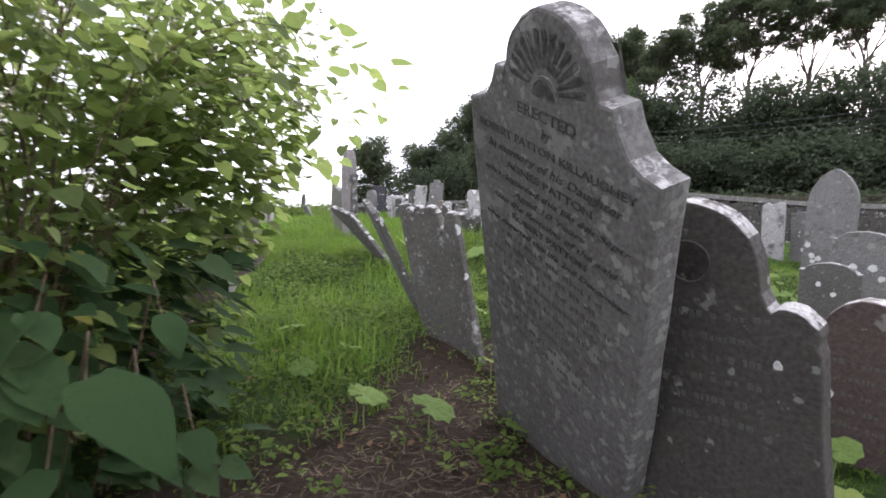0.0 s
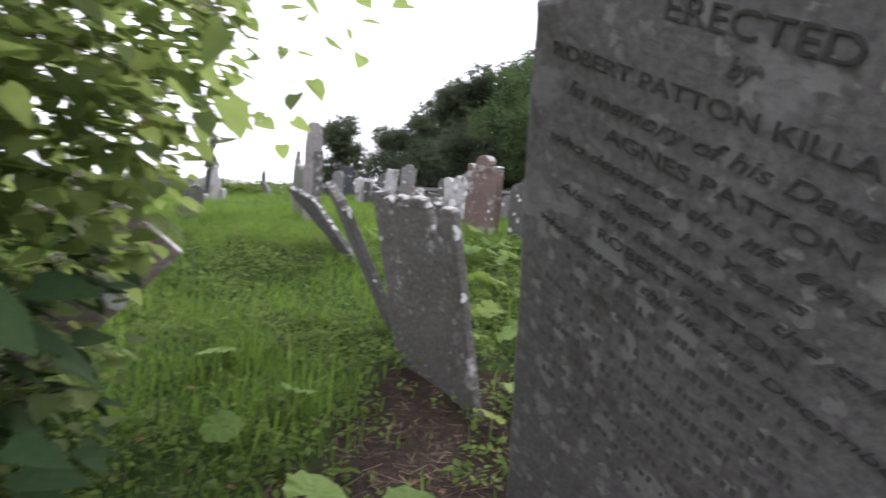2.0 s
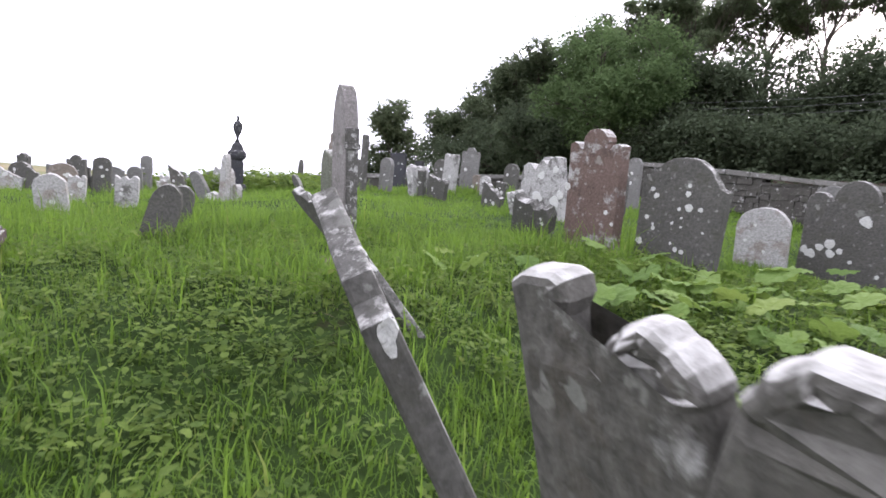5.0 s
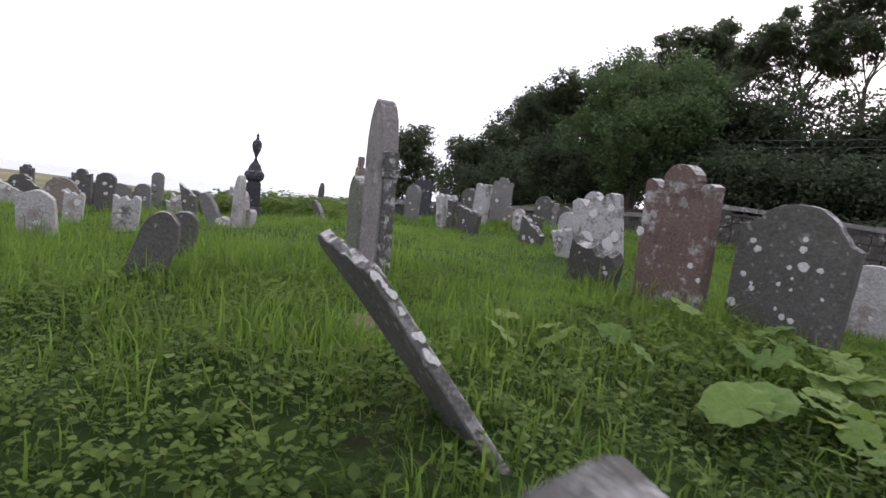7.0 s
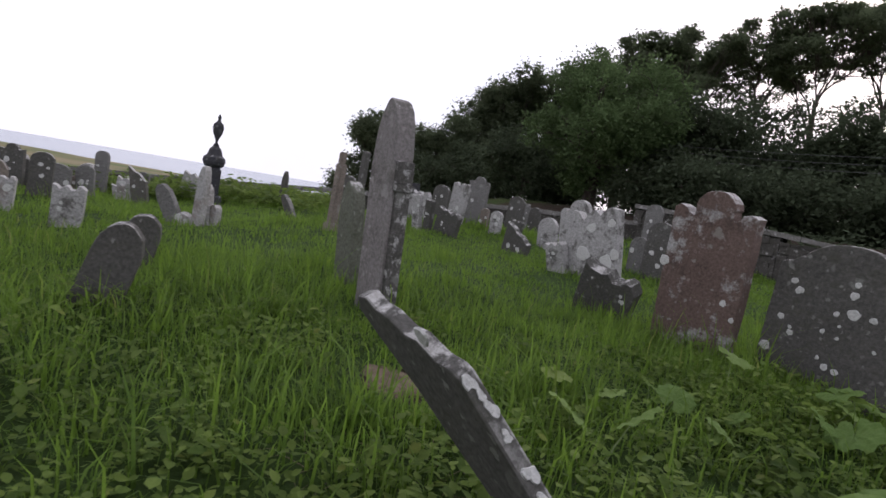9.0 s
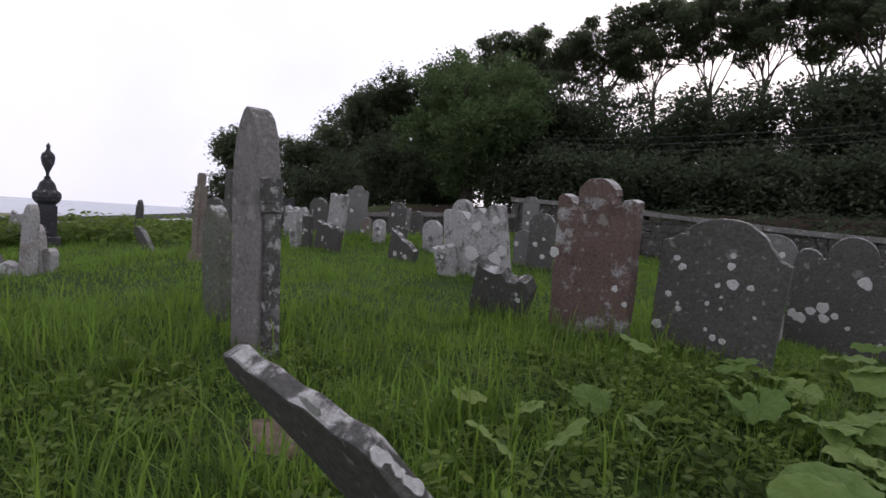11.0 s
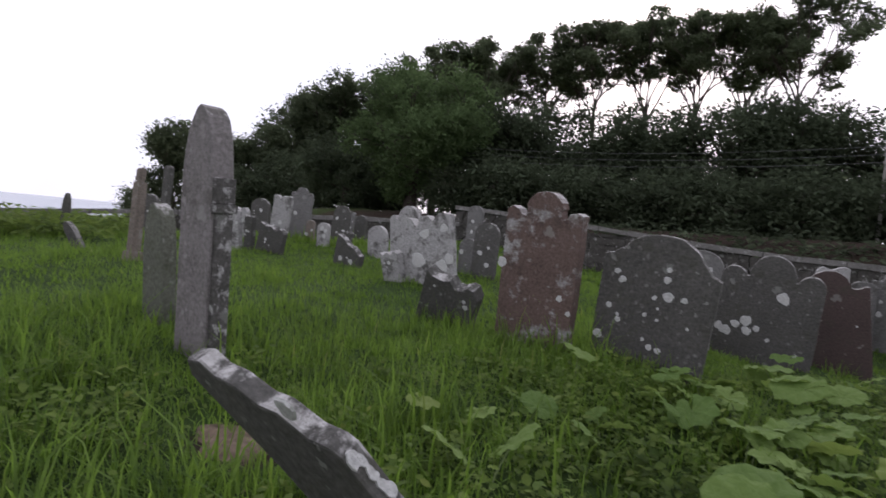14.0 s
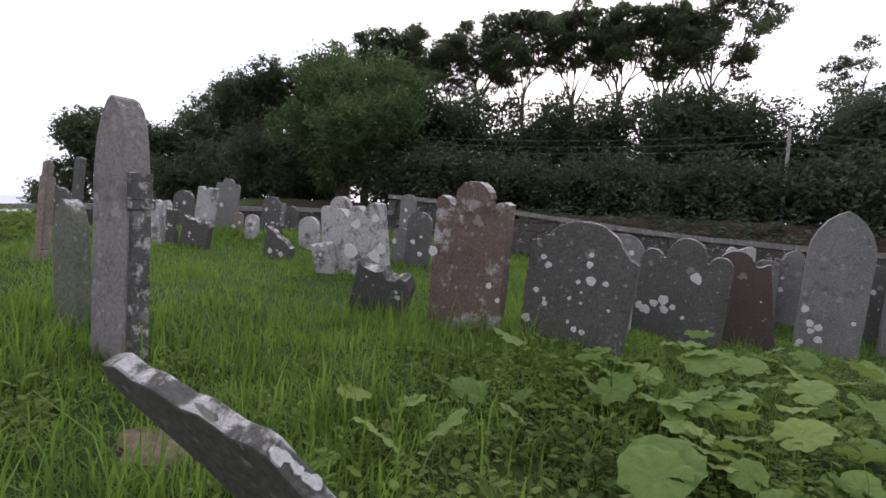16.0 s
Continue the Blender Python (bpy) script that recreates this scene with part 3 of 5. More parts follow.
# ---- churchyard walls ----
def wall(name, a, b, high, label, seed, cope_step=0.75):
    rnd = random.Random(seed)
    (ax, ay), (bx, by) = a, b
    length = math.hypot(bx - ax, by - ay)
    turn = math.atan2(by - ay, bx - ax)
    ob = new(name)
    core, rub = bmesh.new(), bmesh.new()
    rotm = Matrix.Rotation(turn, 4, "Z")

    def place(bm, start):
        for v in bm.verts[start:]:
            p = rotm @ v.co
            v.co = Vector((p.x + ax, p.y + ay, v.co.z))

    def foot(d):
        """Height of the ground along the wall, evened out."""
        at = np.clip(d + np.linspace(-3, 3, 7), 0, length)
        return float(np.mean(level(ax + math.cos(turn) * at, ay + math.sin(turn) * at)))

    step = 2.0
    d = 0.0
    while d < length:
        e = min(d + step, length)
        zg = min(foot(d), foot(e))
        k = len(core.verts)
        box(core, d, e, -0.2, 0.2, zg - 0.5, zg + high - 0.1)
        core.verts.ensure_lookup_table()
        place(core, k)
        zz = zg - 0.1
        while zz < zg + high - 0.1:
            hh = min(rnd.uniform(0.12, 0.2), zg + high - 0.06 - zz)
            q = d
            while q < e:
                ww = rnd.uniform(0.2, 0.5)
                k = len(rub.verts)
                o = rnd.uniform(0.0, 0.035)
                box(rub, q + 0.012, min(q + ww, e) - 0.004, -0.235 - o, 0.235 + o, zz + 0.012, zz + hh, 0.014, rnd)
                rub.verts.ensure_lookup_table()
                place(rub, k)
                q += ww
            zz += hh
        d = e
    q = 0.0
    while q < length - 0.05:
        ww = min(cope_step * rnd.uniform(0.8, 1.1), length - q)
        bm = bmesh.new()
        z0, z1 = foot(q) + high, foot(q + ww) + high
        box(bm, q + 0.006, q + ww - 0.006, -0.3, 0.3, -0.12, rnd.uniform(-0.01, 0.015), 0.006, rnd)
        for v in bm.verts:
            v.co.z += z0 + (z1 - z0) * (v.co.x - q) / ww
        bm.verts.ensure_lookup_table()
        place(bm, 0)
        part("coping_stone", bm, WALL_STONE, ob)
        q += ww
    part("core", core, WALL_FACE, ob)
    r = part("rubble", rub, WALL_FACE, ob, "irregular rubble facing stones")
    r["kind"] = "stuff"
    tagged(ob, label, "wall", kind="structure")


wall("wall_east", WALL_A, (WALL_A[0] + (WALL_B[0] - WALL_A[0]) * 2.6, WALL_A[1] + (WALL_B[1] - WALL_A[1]) * 2.6), 1.15, "long grey rubble wall with flat pale coping", 3)
wall("wall_north", (-34, 20.5), WALL_A, 0.68, "low grey rubble boundary wall towards the shore", 4)


# ---- the tall leaning stone ----
def lettering(text, size, x, z, y, parent, wide=None, slope=0.0):
    cu = bpy.data.curves.new("lettering", "FONT")
    cu.body, cu.size, cu.align_x, cu.extrude, cu.offset = text, size, "CENTER", 0.0012, 0.0
    cu.shear = slope
    tmp = new("lettering", cu)
    me = bpy.data.meshes.new_from_object(tmp.evaluated_get(bpy.context.evaluated_depsgraph_get()))
    bpy.data.objects.remove(tmp)
    xs = [v.co.x for v in me.vertices]
    k = wide / (max(xs) - min(xs)) if wide else 1
    for v in me.vertices:
        v.co = Vector((v.co.x * k, v.co.y, v.co.z))
    me.materials.clear()
    me.materials.append(LETTER)
    ob = new("lettering", me)
    ob.parent = parent
    ob.matrix_basis = pose(x, y, z, 90, 0, 0)
    return ob


def fan(parent, x, z, y, r0, r1, rays, mat):
    for k in range(rays):
        a = radians(12 + 156 * k / (rays - 1))
        bm = bmesh.new()
        for rr, hw in ((r0, 0.004), (r1, 0.011)):
            for sgn in (-1, 1):
                px, pz = x + rr * math.cos(a) - sgn * hw * math.sin(a), z + rr * math.sin(a) + sgn * hw * math.cos(a)
                bm.verts.new((px, y - 0.004, pz))
        bm.verts.ensure_lookup_table()
        v = list(bm.verts)
        bm.faces.new((v[0], v[1], v[3], v[2]))
        bmesh.ops.solidify(bm, geom=bm.faces[:], thickness=0.008)
        bmesh.ops.recalc_face_normals(bm, faces=bm.faces)
        part("fan_ray", bm, mat, parent, "carved ray of a sunburst" if k == 0 else "")


def ring_arc(parent, name, x, z, y, r, wd, a0, a1, mat, label=""):
    bm = bmesh.new()
    n = 20
    rows = []
    for i in range(n + 1):
        a = radians(a0 + (a1 - a0) * i / n)
        rows.append([bm.verts.new((x + q * math.cos(a), yy, z + q * math.sin(a))) for q, yy in ((r - wd, y + 0.003), (r - wd * 0.6, y - 0.006), (r + wd * 0.6, y - 0.006), (r + wd, y + 0.003))])
    for p, q in zip(rows, rows[1:]):
        for k in range(3):
            bm.faces.new((p[k], p[k + 1], q[k + 1], q[k]))
    bmesh.ops.recalc_face_normals(bm, faces=bm.faces)
    part(name, bm, mat, parent, label)


def tall_stone():
    rnd = random.Random(11)
    ob = new("headstone")
    ob.matrix_basis = stone_pose(0.579, 2.494, 0.695, 59.5, 21.9, 22.8)
    th, h = 0.1, 2.07
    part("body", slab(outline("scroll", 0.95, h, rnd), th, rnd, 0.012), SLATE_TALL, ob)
    y = -th / 2
    fan(ob, 0, 1.83, y, 0.075, 0.185, 13, SLATE_TALL)
    ring_arc(ob, "arch_moulding", 0, 1.815, y, 0.062, 0.008, 5, 175, SLATE_TALL, "small carved arch")
    fan(ob, 0, 1.815, y, 0.012, 0.045, 7, SLATE_TALL)
    # the words that can still be read, then worn lines
    for text, size, z, wide, slope in (("ERECTED", 0.054, 1.738, 0.29, 0), ("by", 0.044, 1.685, None, 0.3), ("ROBERT PATTON KILLAUGHEY", 0.04, 1.625, 0.8, 0), ("In memory of his Daughter", 0.044, 1.562, 0.7, 0.3), ("AGNES PATTON", 0.04, 1.508, 0.46, 0),
                                       ("who departed this life 6th Septr", 0.034, 1.455, 0.78, 0.3), ("Aged 10 Years", 0.034, 1.405, 0.4, 0.3), ("Also the Remains of the said", 0.034, 1.355, 0.7, 0.3), ("ROBERT PATTON", 0.036, 1.305, 0.42, 0), ("who departed this life 2nd December", 0.032, 1.255, 0.8, 0.3)):
        lettering(text, size, 0, z, y - 0.0035, ob, wide, slope)
    for z, half in ((1.2, 0.3), (1.15, 0.28), (1.1, 0.36), (1.04, 0.3), (0.98, 0.34), (0.92, 0.36), (0.86, 0.3), (0.8, 0.34), (0.74, 0.22)):
        bm = bmesh.new()
        x = -half
        end = half
        while x < end - 0.02:
            wd = rnd.uniform(0.006, 0.015)
            box(bm, x, x + wd, y - 0.0015, y + 0.002, z, z + rnd.uniform(0.012, 0.024))
            x += wd + rnd.choice((0.006, 0.009, 0.028))
        part("inscription_line", bm, FAINT, ob, "worn line of cut lettering" if half == 0.3 else "")["kind"] = "stuff"
    for k in range(26):
        bm = bmesh.new()
        blob(bm, rnd.uniform(-0.44, 0.44), rnd.uniform(0.3, 1.7), rnd.choice((0.008, 0.011, 0.016, 0.022)), y, rnd, 0.0006)
        part("lichen_patch", bm, GREY_LICHEN, ob, "grey lichen spot" if k == 0 else "")
    tagged(ob, "tall dark slate gravestone leaning forward, carved sunburst and inscription", "gravestone", "gravestones in the churchyard")


GREY_LICHEN = plain_mat("grey_lichen", (0.13, 0.13, 0.118), (0.22, 0.22, 0.2), 70, 0.95, 0.6)
tall_stone()

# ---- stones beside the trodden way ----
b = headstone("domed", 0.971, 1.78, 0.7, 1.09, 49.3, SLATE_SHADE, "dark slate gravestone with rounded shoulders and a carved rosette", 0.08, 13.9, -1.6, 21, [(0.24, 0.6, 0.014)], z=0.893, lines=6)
ring_arc(b, "rosette_ring", 0, 0.9, -0.04, 0.066, 0.006, 0, 360, ROSETTE, "carved ring of a rosette")
for q in range(8):
    bmq = bmesh.new()
    aq = math.tau * q / 8
    vq = [bmq.verts.new((0.058 * math.cos(aq + d) * r, -0.044, 0.9 + 0.058 * math.sin(aq + d) * r)) for d, r in ((0, 0.2), (0.25, 0.75), (0, 1), (-0.25, 0.75))]
    bmq.faces.new(vq)
    bmesh.ops.solidify(bmq, geom=bmq.faces[:], thickness=0.006)
    part("rosette_petal", bmq, ROSETTE, b)
headstone("ogee", 1.9, 2.33, 0.7, 0.86, 54, BROWN_STONE, "dark red sandstone gravestone with a white lichened curved top", 0.1, 6, 2, 22, z=0.72, lines=5)
d = headstone("scalloped", 0.055, 3.756, 0.76, 0.86, 59.9, SLATE_WORN, "grey slate gravestone with a crusted ogee top, leaning", 0.052, 13.4, -1.4, 23, [(-0.34, 0.62, 0.014)], z=1.1, bev=0.019)
e = headstone("raked", -0.128, 4.561, 0.42, 1.12, 75.2, SLATE, "narrow broken slate gravestone leaning far forward", 0.05, 27.4, 3.3, 24, z=0.98)
f = headstone("toppled", -0.8, 6.47, 0.7, 0.81, 76.7, SLATE, "sunken slate gravestone toppling forward, white lichen along its edge", 0.05, 35.9, -25.5, 25, [(0.28, 0.6, 0.03)], z=1.348)
edge_crust(d, 0.76, 0.06, 1, 0.7, 0.4)
edge_crust(e, 0.42, 0.045, 2, 0.94, 0.5)
edge_crust(f, 0.7, 0.055, 3, 0.45, 0.41, 0.37, 0.3, 0.2, 0.12)
# dry soil laid bare where the toppling stone has lifted
bm = bmesh.new()
rsl = random.Random(8)
mid = bm.verts.new((0, 0, float(level(-1.2, 7.5)) + 0.025))
rings = []
for q, up in ((0.4, 0.022), (0.75, 0.012), (1.0, -0.03)):
    ring = []
    for i in range(16):
        a = math.tau * i / 16
        rr = q * 0.2 * (1 + 0.25 * math.sin(3 * a + 1) + rsl.uniform(-0.1, 0.1))
        px, py = rr * 1.1 * math.cos(a), rr * 0.9 * math.sin(a)
        ring.append(bm.verts.new((px, py, float(level(-1.2 + px, 7.5 + py)) + up + rsl.uniform(-0.012, 0.012))))
    rings.append(ring)
for i in range(16):
    j = (i + 1) % 16
    bm.faces.new((mid, rings[0][i], rings[0][j]))
    for r0, r1 in zip(rings, rings[1:]):
        bm.faces.new((r0[i], r1[i], r1[j], r0[j]))
soil = part("soil_mound", bm, SANDY, None, "", True)
soil.matrix_basis = pose(-1.2, 7.5, 0)
tagged(soil, "small patch of dry sandy soil under the toppling stone", "soil", kind="stuff")
SPOT_S = [(0.07, 0.84, 0.022), (0.07, 0.76, 0.03), (0.1, 0.63, 0.042), (0.0, 0.6, 0.02), (0.22, 0.63, 0.025), (-0.32, 0.75, 0.025), (-0.27, 0.69, 0.03), (-0.34, 0.46, 0.025), (-0.25, 0.36, 0.024), (-0.26, 0.4, 0.016),
          (-0.05, 0.45, 0.018), (0.05, 0.43, 0.014), (0.03, 0.2, 0.026), (0.1, 0.19, 0.026), (-0.03, 0.25, 0.016), (0.28, 0.42, 0.014), (-0.39, 0.2, 0.04), (0.04, 0.52, 0.012)]
headstone("eared", 1.56, 8.61, 0.8, 1.01, 52, SLATE, "broad grey slate gravestone dotted with round white lichens", 0.09, 4, 6, 26, [(q[0] * 0.9, q[1] * 0.9 + 0.02, q[2] * 0.9) for q in SPOT_S], z=1.39, lines=8)
headstone("triple", 3.65, 9.45, 0.89, 1.11, 52, SLATE, "grey three-lobed gravestone with large white lichen patches", 0.1, 5, 4, 27,
          [(0.12, 0.71, 0.058), (-0.16, 0.43, 0.055), (-0.25, 0.38, 0.042), (-0.14, 0.33, 0.045), (-0.33, 0.3, 0.055), (-0.39, 0.33, 0.045), (-0.06, 0.37, 0.032), (0.05, 0.28, 0.022), (0.3, 0.18, 0.022)], lines=4)
headstone("ogee", 4.55, 9.33, 0.68, 1.06, 52, BROWN_STONE, "dark red-brown sandstone gravestone with a worn wavy top", 0.11, 2, -7, 28, [(0.22, 0.5, 0.012), (-0.2, 0.7, 0.014)])
headstone("gothic", 6.6, 9.6, 0.74, 1.92, 50, SLATE_PALE, "tall grey pointed gravestone with pale lichen at its foot", 0.12, 3, 3, 29,
          [(-0.3, 0.6, 0.05), (-0.22, 0.42, 0.05), (-0.12, 0.38, 0.05), (-0.2, 0.32, 0.04), (-0.1, 0.22, 0.05), (-0.3, 0.16, 0.04), (-0.33, 0.1, 0.035), (0.25, 0.5, 0.03)])
headstone("low_round", 5.16, 6.83, 0.70, 0.95, 48, SLATE_PALE, "small low grey gravestone patched with white lichen", 0.1, 6, 4, 30, [(-0.1, 0.5, 0.05), (-0.05, 0.4, 0.06), (0.1, 0.52, 0.05), (-0.22, 0.3, 0.04), (0.2, 0.4, 0.04)])
headstone("shouldered", 7.66, 9.11, 0.77, 1.45, 48, SLATE_PALE, "pale grey gravestone with a rounded head and shoulders", 0.11, 4, 3, 31, [(-0.28, 0.85, 0.05), (-0.25, 0.7, 0.05)])
headstone("head", 0.93, 9.12, 0.61, 1.08, 52, RED_STONE, "weathered red sandstone gravestone with a round head", 0.14, 4, 3, 32, [(-0.3, 0.5, 0.04), (0.2, 0.3, 0.025), (0.28, 0.2, 0.02)], z=1.57)
headstone("broken", 0.42, 9.73, 0.49, 0.42, 40, SLATE, "low broken dark stump of a gravestone, tilted", 0.14, 24, 20, 33, z=1.55)
headstone("broken", 0.83, 11.42, 0.64, 0.84, 48, LICHEN_STONE, "broken gravestone thick with white lichen, tilted", 0.16, 2, -8, 34, [(0.2, 0.22, 0.08), (-0.1, 0.3, 0.09), (0.3, 0.3, 0.06), (0.0, 0.6, 0.06), (0.25, 0.65, 0.05)])
headstone("shouldered", 1.17, 13.54, 0.64, 0.90, 48, LICHEN_STONE, "lichened gravestone with a small knob on top", 0.12, 3, -3, 35)
headstone("broken", 0.46, 11.61, 0.23, 0.38, 48, LICHEN_STONE, "small broken lichened stone", 0.14, 8, -10, 36)
headstone("round", 2.02, 13.28, 0.30, 0.57, 48, SLATE_PALE, "small rounded grey gravestone", 0.09, 0, 0, 37)
headstone("round", 2.16, 12.99, 0.39, 0.84, 48, SLATE, "rounded dark grey gravestone", 0.09, 0, 2, 38)
headstone("round", 3.62, 16.99, 0.36, 1.28, 48, SLATE_PALE, "slim round-topped gravestone near the wall", 0.1, 0, 0, 39)
headstone("round", 2.92, 9.71, 0.52, 0.67, 40, WHITE_STONE, "broad pale disc-topped gravestone crusted with lichen", 0.12, 3, 0, 61)
headstone("slant", 0.13, 13.01, 0.45, 0.45, 48, SLATE, "short tilted gravestone with a broken top", 0.1, 10, 16, 40)
headstone("shouldered", -0.25, 16.47, 0.43, 0.97, 30, SLATE_PALE, "grey shouldered gravestone", 0.1, 0, 2, 41)
headstone("broken", -0.68, 15.53, 0.33, 0.86, 35, LICHEN_STONE, "narrow lichened gravestone", 0.1, 4, 8, 42)
headstone("broken", -1.31, 14.40, 0.15, 0.62, 40, LICHEN_STONE, "small lichen-white gravestone", 0.1, 6, -4, 43)
headstone("broken", -1.14, 14.35, 0.14, 0.56, 40, SLATE, "small dark broken gravestone", 0.1, 10, 6, 44)
headstone("broken", -0.86, 14.09, 0.45, 0.47, 40, SLATE, "low tilted dark slab with crusted edge", 0.1, 12, 18, 45)
headstone("round", 0.10, 15.41, 0.23, 0.42, 35, LICHEN_STONE, "small rounded lichened stone", 0.09, 0, 0, 46)
headstone("round", -0.08, 15.89, 0.16, 0.42, 35, TAN_STONE, "small tan stone", 0.09, 0, 0, 47)
headstone("flat", -1.61, 19.31, 0.27, 0.94, 30, DARK_STONE, "square-topped black gravestone", 0.12, 0, 0, 48)
headstone("round", 1.32, 19.67, 0.12, 0.84, 45, SLATE_PALE, "slim gravestone before the wall", 0.1, 0, 4, 49)
headstone("round", 1.62, 19.83, 0.32, 0.78, 45, SLATE, "round-topped gravestone before the wall", 0.1, 0, 0, 50)
headstone("broken", 0.37, 14.79, 0.21, 0.40, 45, SLATE, "small dark broken stone", 0.1, 4, 10, 51)
headstone("round", 0.99, 14.88, 0.37, 0.57, 45, LICHEN_STONE, "low round gravestone spotted with lichen", 0.1, 0, -5, 52)
headstone("round", 4.70, 11.39, 0.59, 0.88, 48, SLATE_PALE, "grey gravestone standing behind the row", 0.1, 3, 0, 53, [(0.12, 0.62, 0.04), (0.0, 0.55, 0.03)])
headstone("broken", 6.33, 10.74, 0.39, 1.10, 46, LICHEN_STONE, "lichened gravestone with a jagged top", 0.1, 3, 0, 54)
headstone("low_round", 6.77, 10.61, 0.30, 0.97, 46, SLATE_PALE, "grey gravestone with a low curved top", 0.1, 3, 0, 55)
headstone("ogee", 7.16, 10.46, 0.50, 1.12, 46, SLATE_PALE, "grey gravestone with an ogee top", 0.1, 2, 0, 56)
headstone("broken", 7.10, 10.58, 0.46, 0.86, 48, LICHEN_STONE, "gravestone blotched with white lichen", 0.1, 4, 4, 57, [(0.0, 0.7, 0.06), (0.15, 0.75, 0.05), (-0.1, 0.6, 0.05)])
headstone("round", 7.95, 9.77, 0.60, 1.10, 46, SLATE, "dark round-topped gravestone", 0.1, 2, 0, 58)
headstone("low_round", 4.39, 6.26, 0.60, 0.75, 48, SLATE, "low dark gravestone among broad leaves", 0.1, 5, 2, 59, [(-0.1, 0.5, 0.03), (0.05, 0.4, 0.03)])


headstone("flat", -1.8, 2.85, 0.30, 1.1, -25, TAN_STONE, "brown sandstone slab leaning askew beside the shrub", 0.1, 4, 42, 62)

# ---- tall stones by the grassy rise ----
def tall_slab(x, y, w, h, phi, mat, label, th, lean, side, seed, moulded=False):
    ob = headstone("blade", x, y, w, h, phi, mat, label, th, lean, side, seed)
    if moulded:
        # the dark lichened edge: deep above, stepped back below a small ledge
        bm = bmesh.new()
        box(bm, w / 2 - 0.004, w / 2 + 0.012, -th * 0.5, th * 0.5, h * 0.62, h * 0.72)
        bmesh.ops.bevel(bm, geom=bm.edges[:], offset=0.004, segments=1, affect="EDGES")
        part("upper_edge", bm, EDGE_STONE, ob, "dark lichened edge of the slab")
        bm = bmesh.new()
        box(bm, w / 2 - 0.004, w / 2 + 0.03, -th * 0.55, th * 0.55, h * 0.585, h * 0.62)
        bmesh.ops.bevel(bm, geom=bm.edges[:], offset=0.006, segments=2, affect="EDGES")
        part("edge_ledge", bm, EDGE_STONE, ob, "small moulded ledge")
        bm = bmesh.new()
        box(bm, w / 2 - 0.004, w / 2 + 0.018, -th * 0.38, th * 0.42, -0.2, h * 0.585)
        bmesh.ops.bevel(bm, geom=bm.edges[:], offset=0.005, segments=2, affect="EDGES")
        part("edge_moulding", bm, EDGE_STONE, ob, "lichened moulding down the edge")
    return ob


tall_slab(-1.42, 8.52, 0.29, 1.35, 55, SLATE_ROSE, "tall pale gravestone slab with a moulded edge", 0.13, 2, 0, 71, True)
tall_slab(-1.71, 9.22, 0.23, 0.79, 55, SLATE_GREEN, "tall narrow green-stained gravestone leaning in the grass", 0.1, 2, -3, 72)


def slim_pillar(x, y, w, h):
    ob = new("stone_pillar")
    ob.matrix_basis = pose(x, y, float(level(x, y)) - 0.02, 0, 1.5, -40)
    for nm, q, z0, z1, lb in (("base", 0.75, -0.3, 0.12, "square pillar base"), ("shaft", 0.5, 0.12, h * 0.86, ""), ("cap", 0.36, h * 0.86, h, "narrower stepped top")):
        bm = bmesh.new()
        box(bm, -w * q, w * q, -w * q, w * q, z0, z1, 0.003, random.Random(int(h * z1 * 50)))
        bmesh.ops.bevel(bm, geom=bm.edges[:], offset=0.012, segments=2, affect="EDGES")
        part(nm, bm, TAN_STONE, ob, lb)
    tagged(ob, "slender tan sandstone pillar with a stepped top in grass", "monument")


slim_pillar(-2.24, 11.45, 0.1, 0.93)
headstone("round", -2.46, 15.29, 0.13, 1.23, 45, SLATE, "narrow dark round-topped gravestone", 0.1, 0, 2, 74)

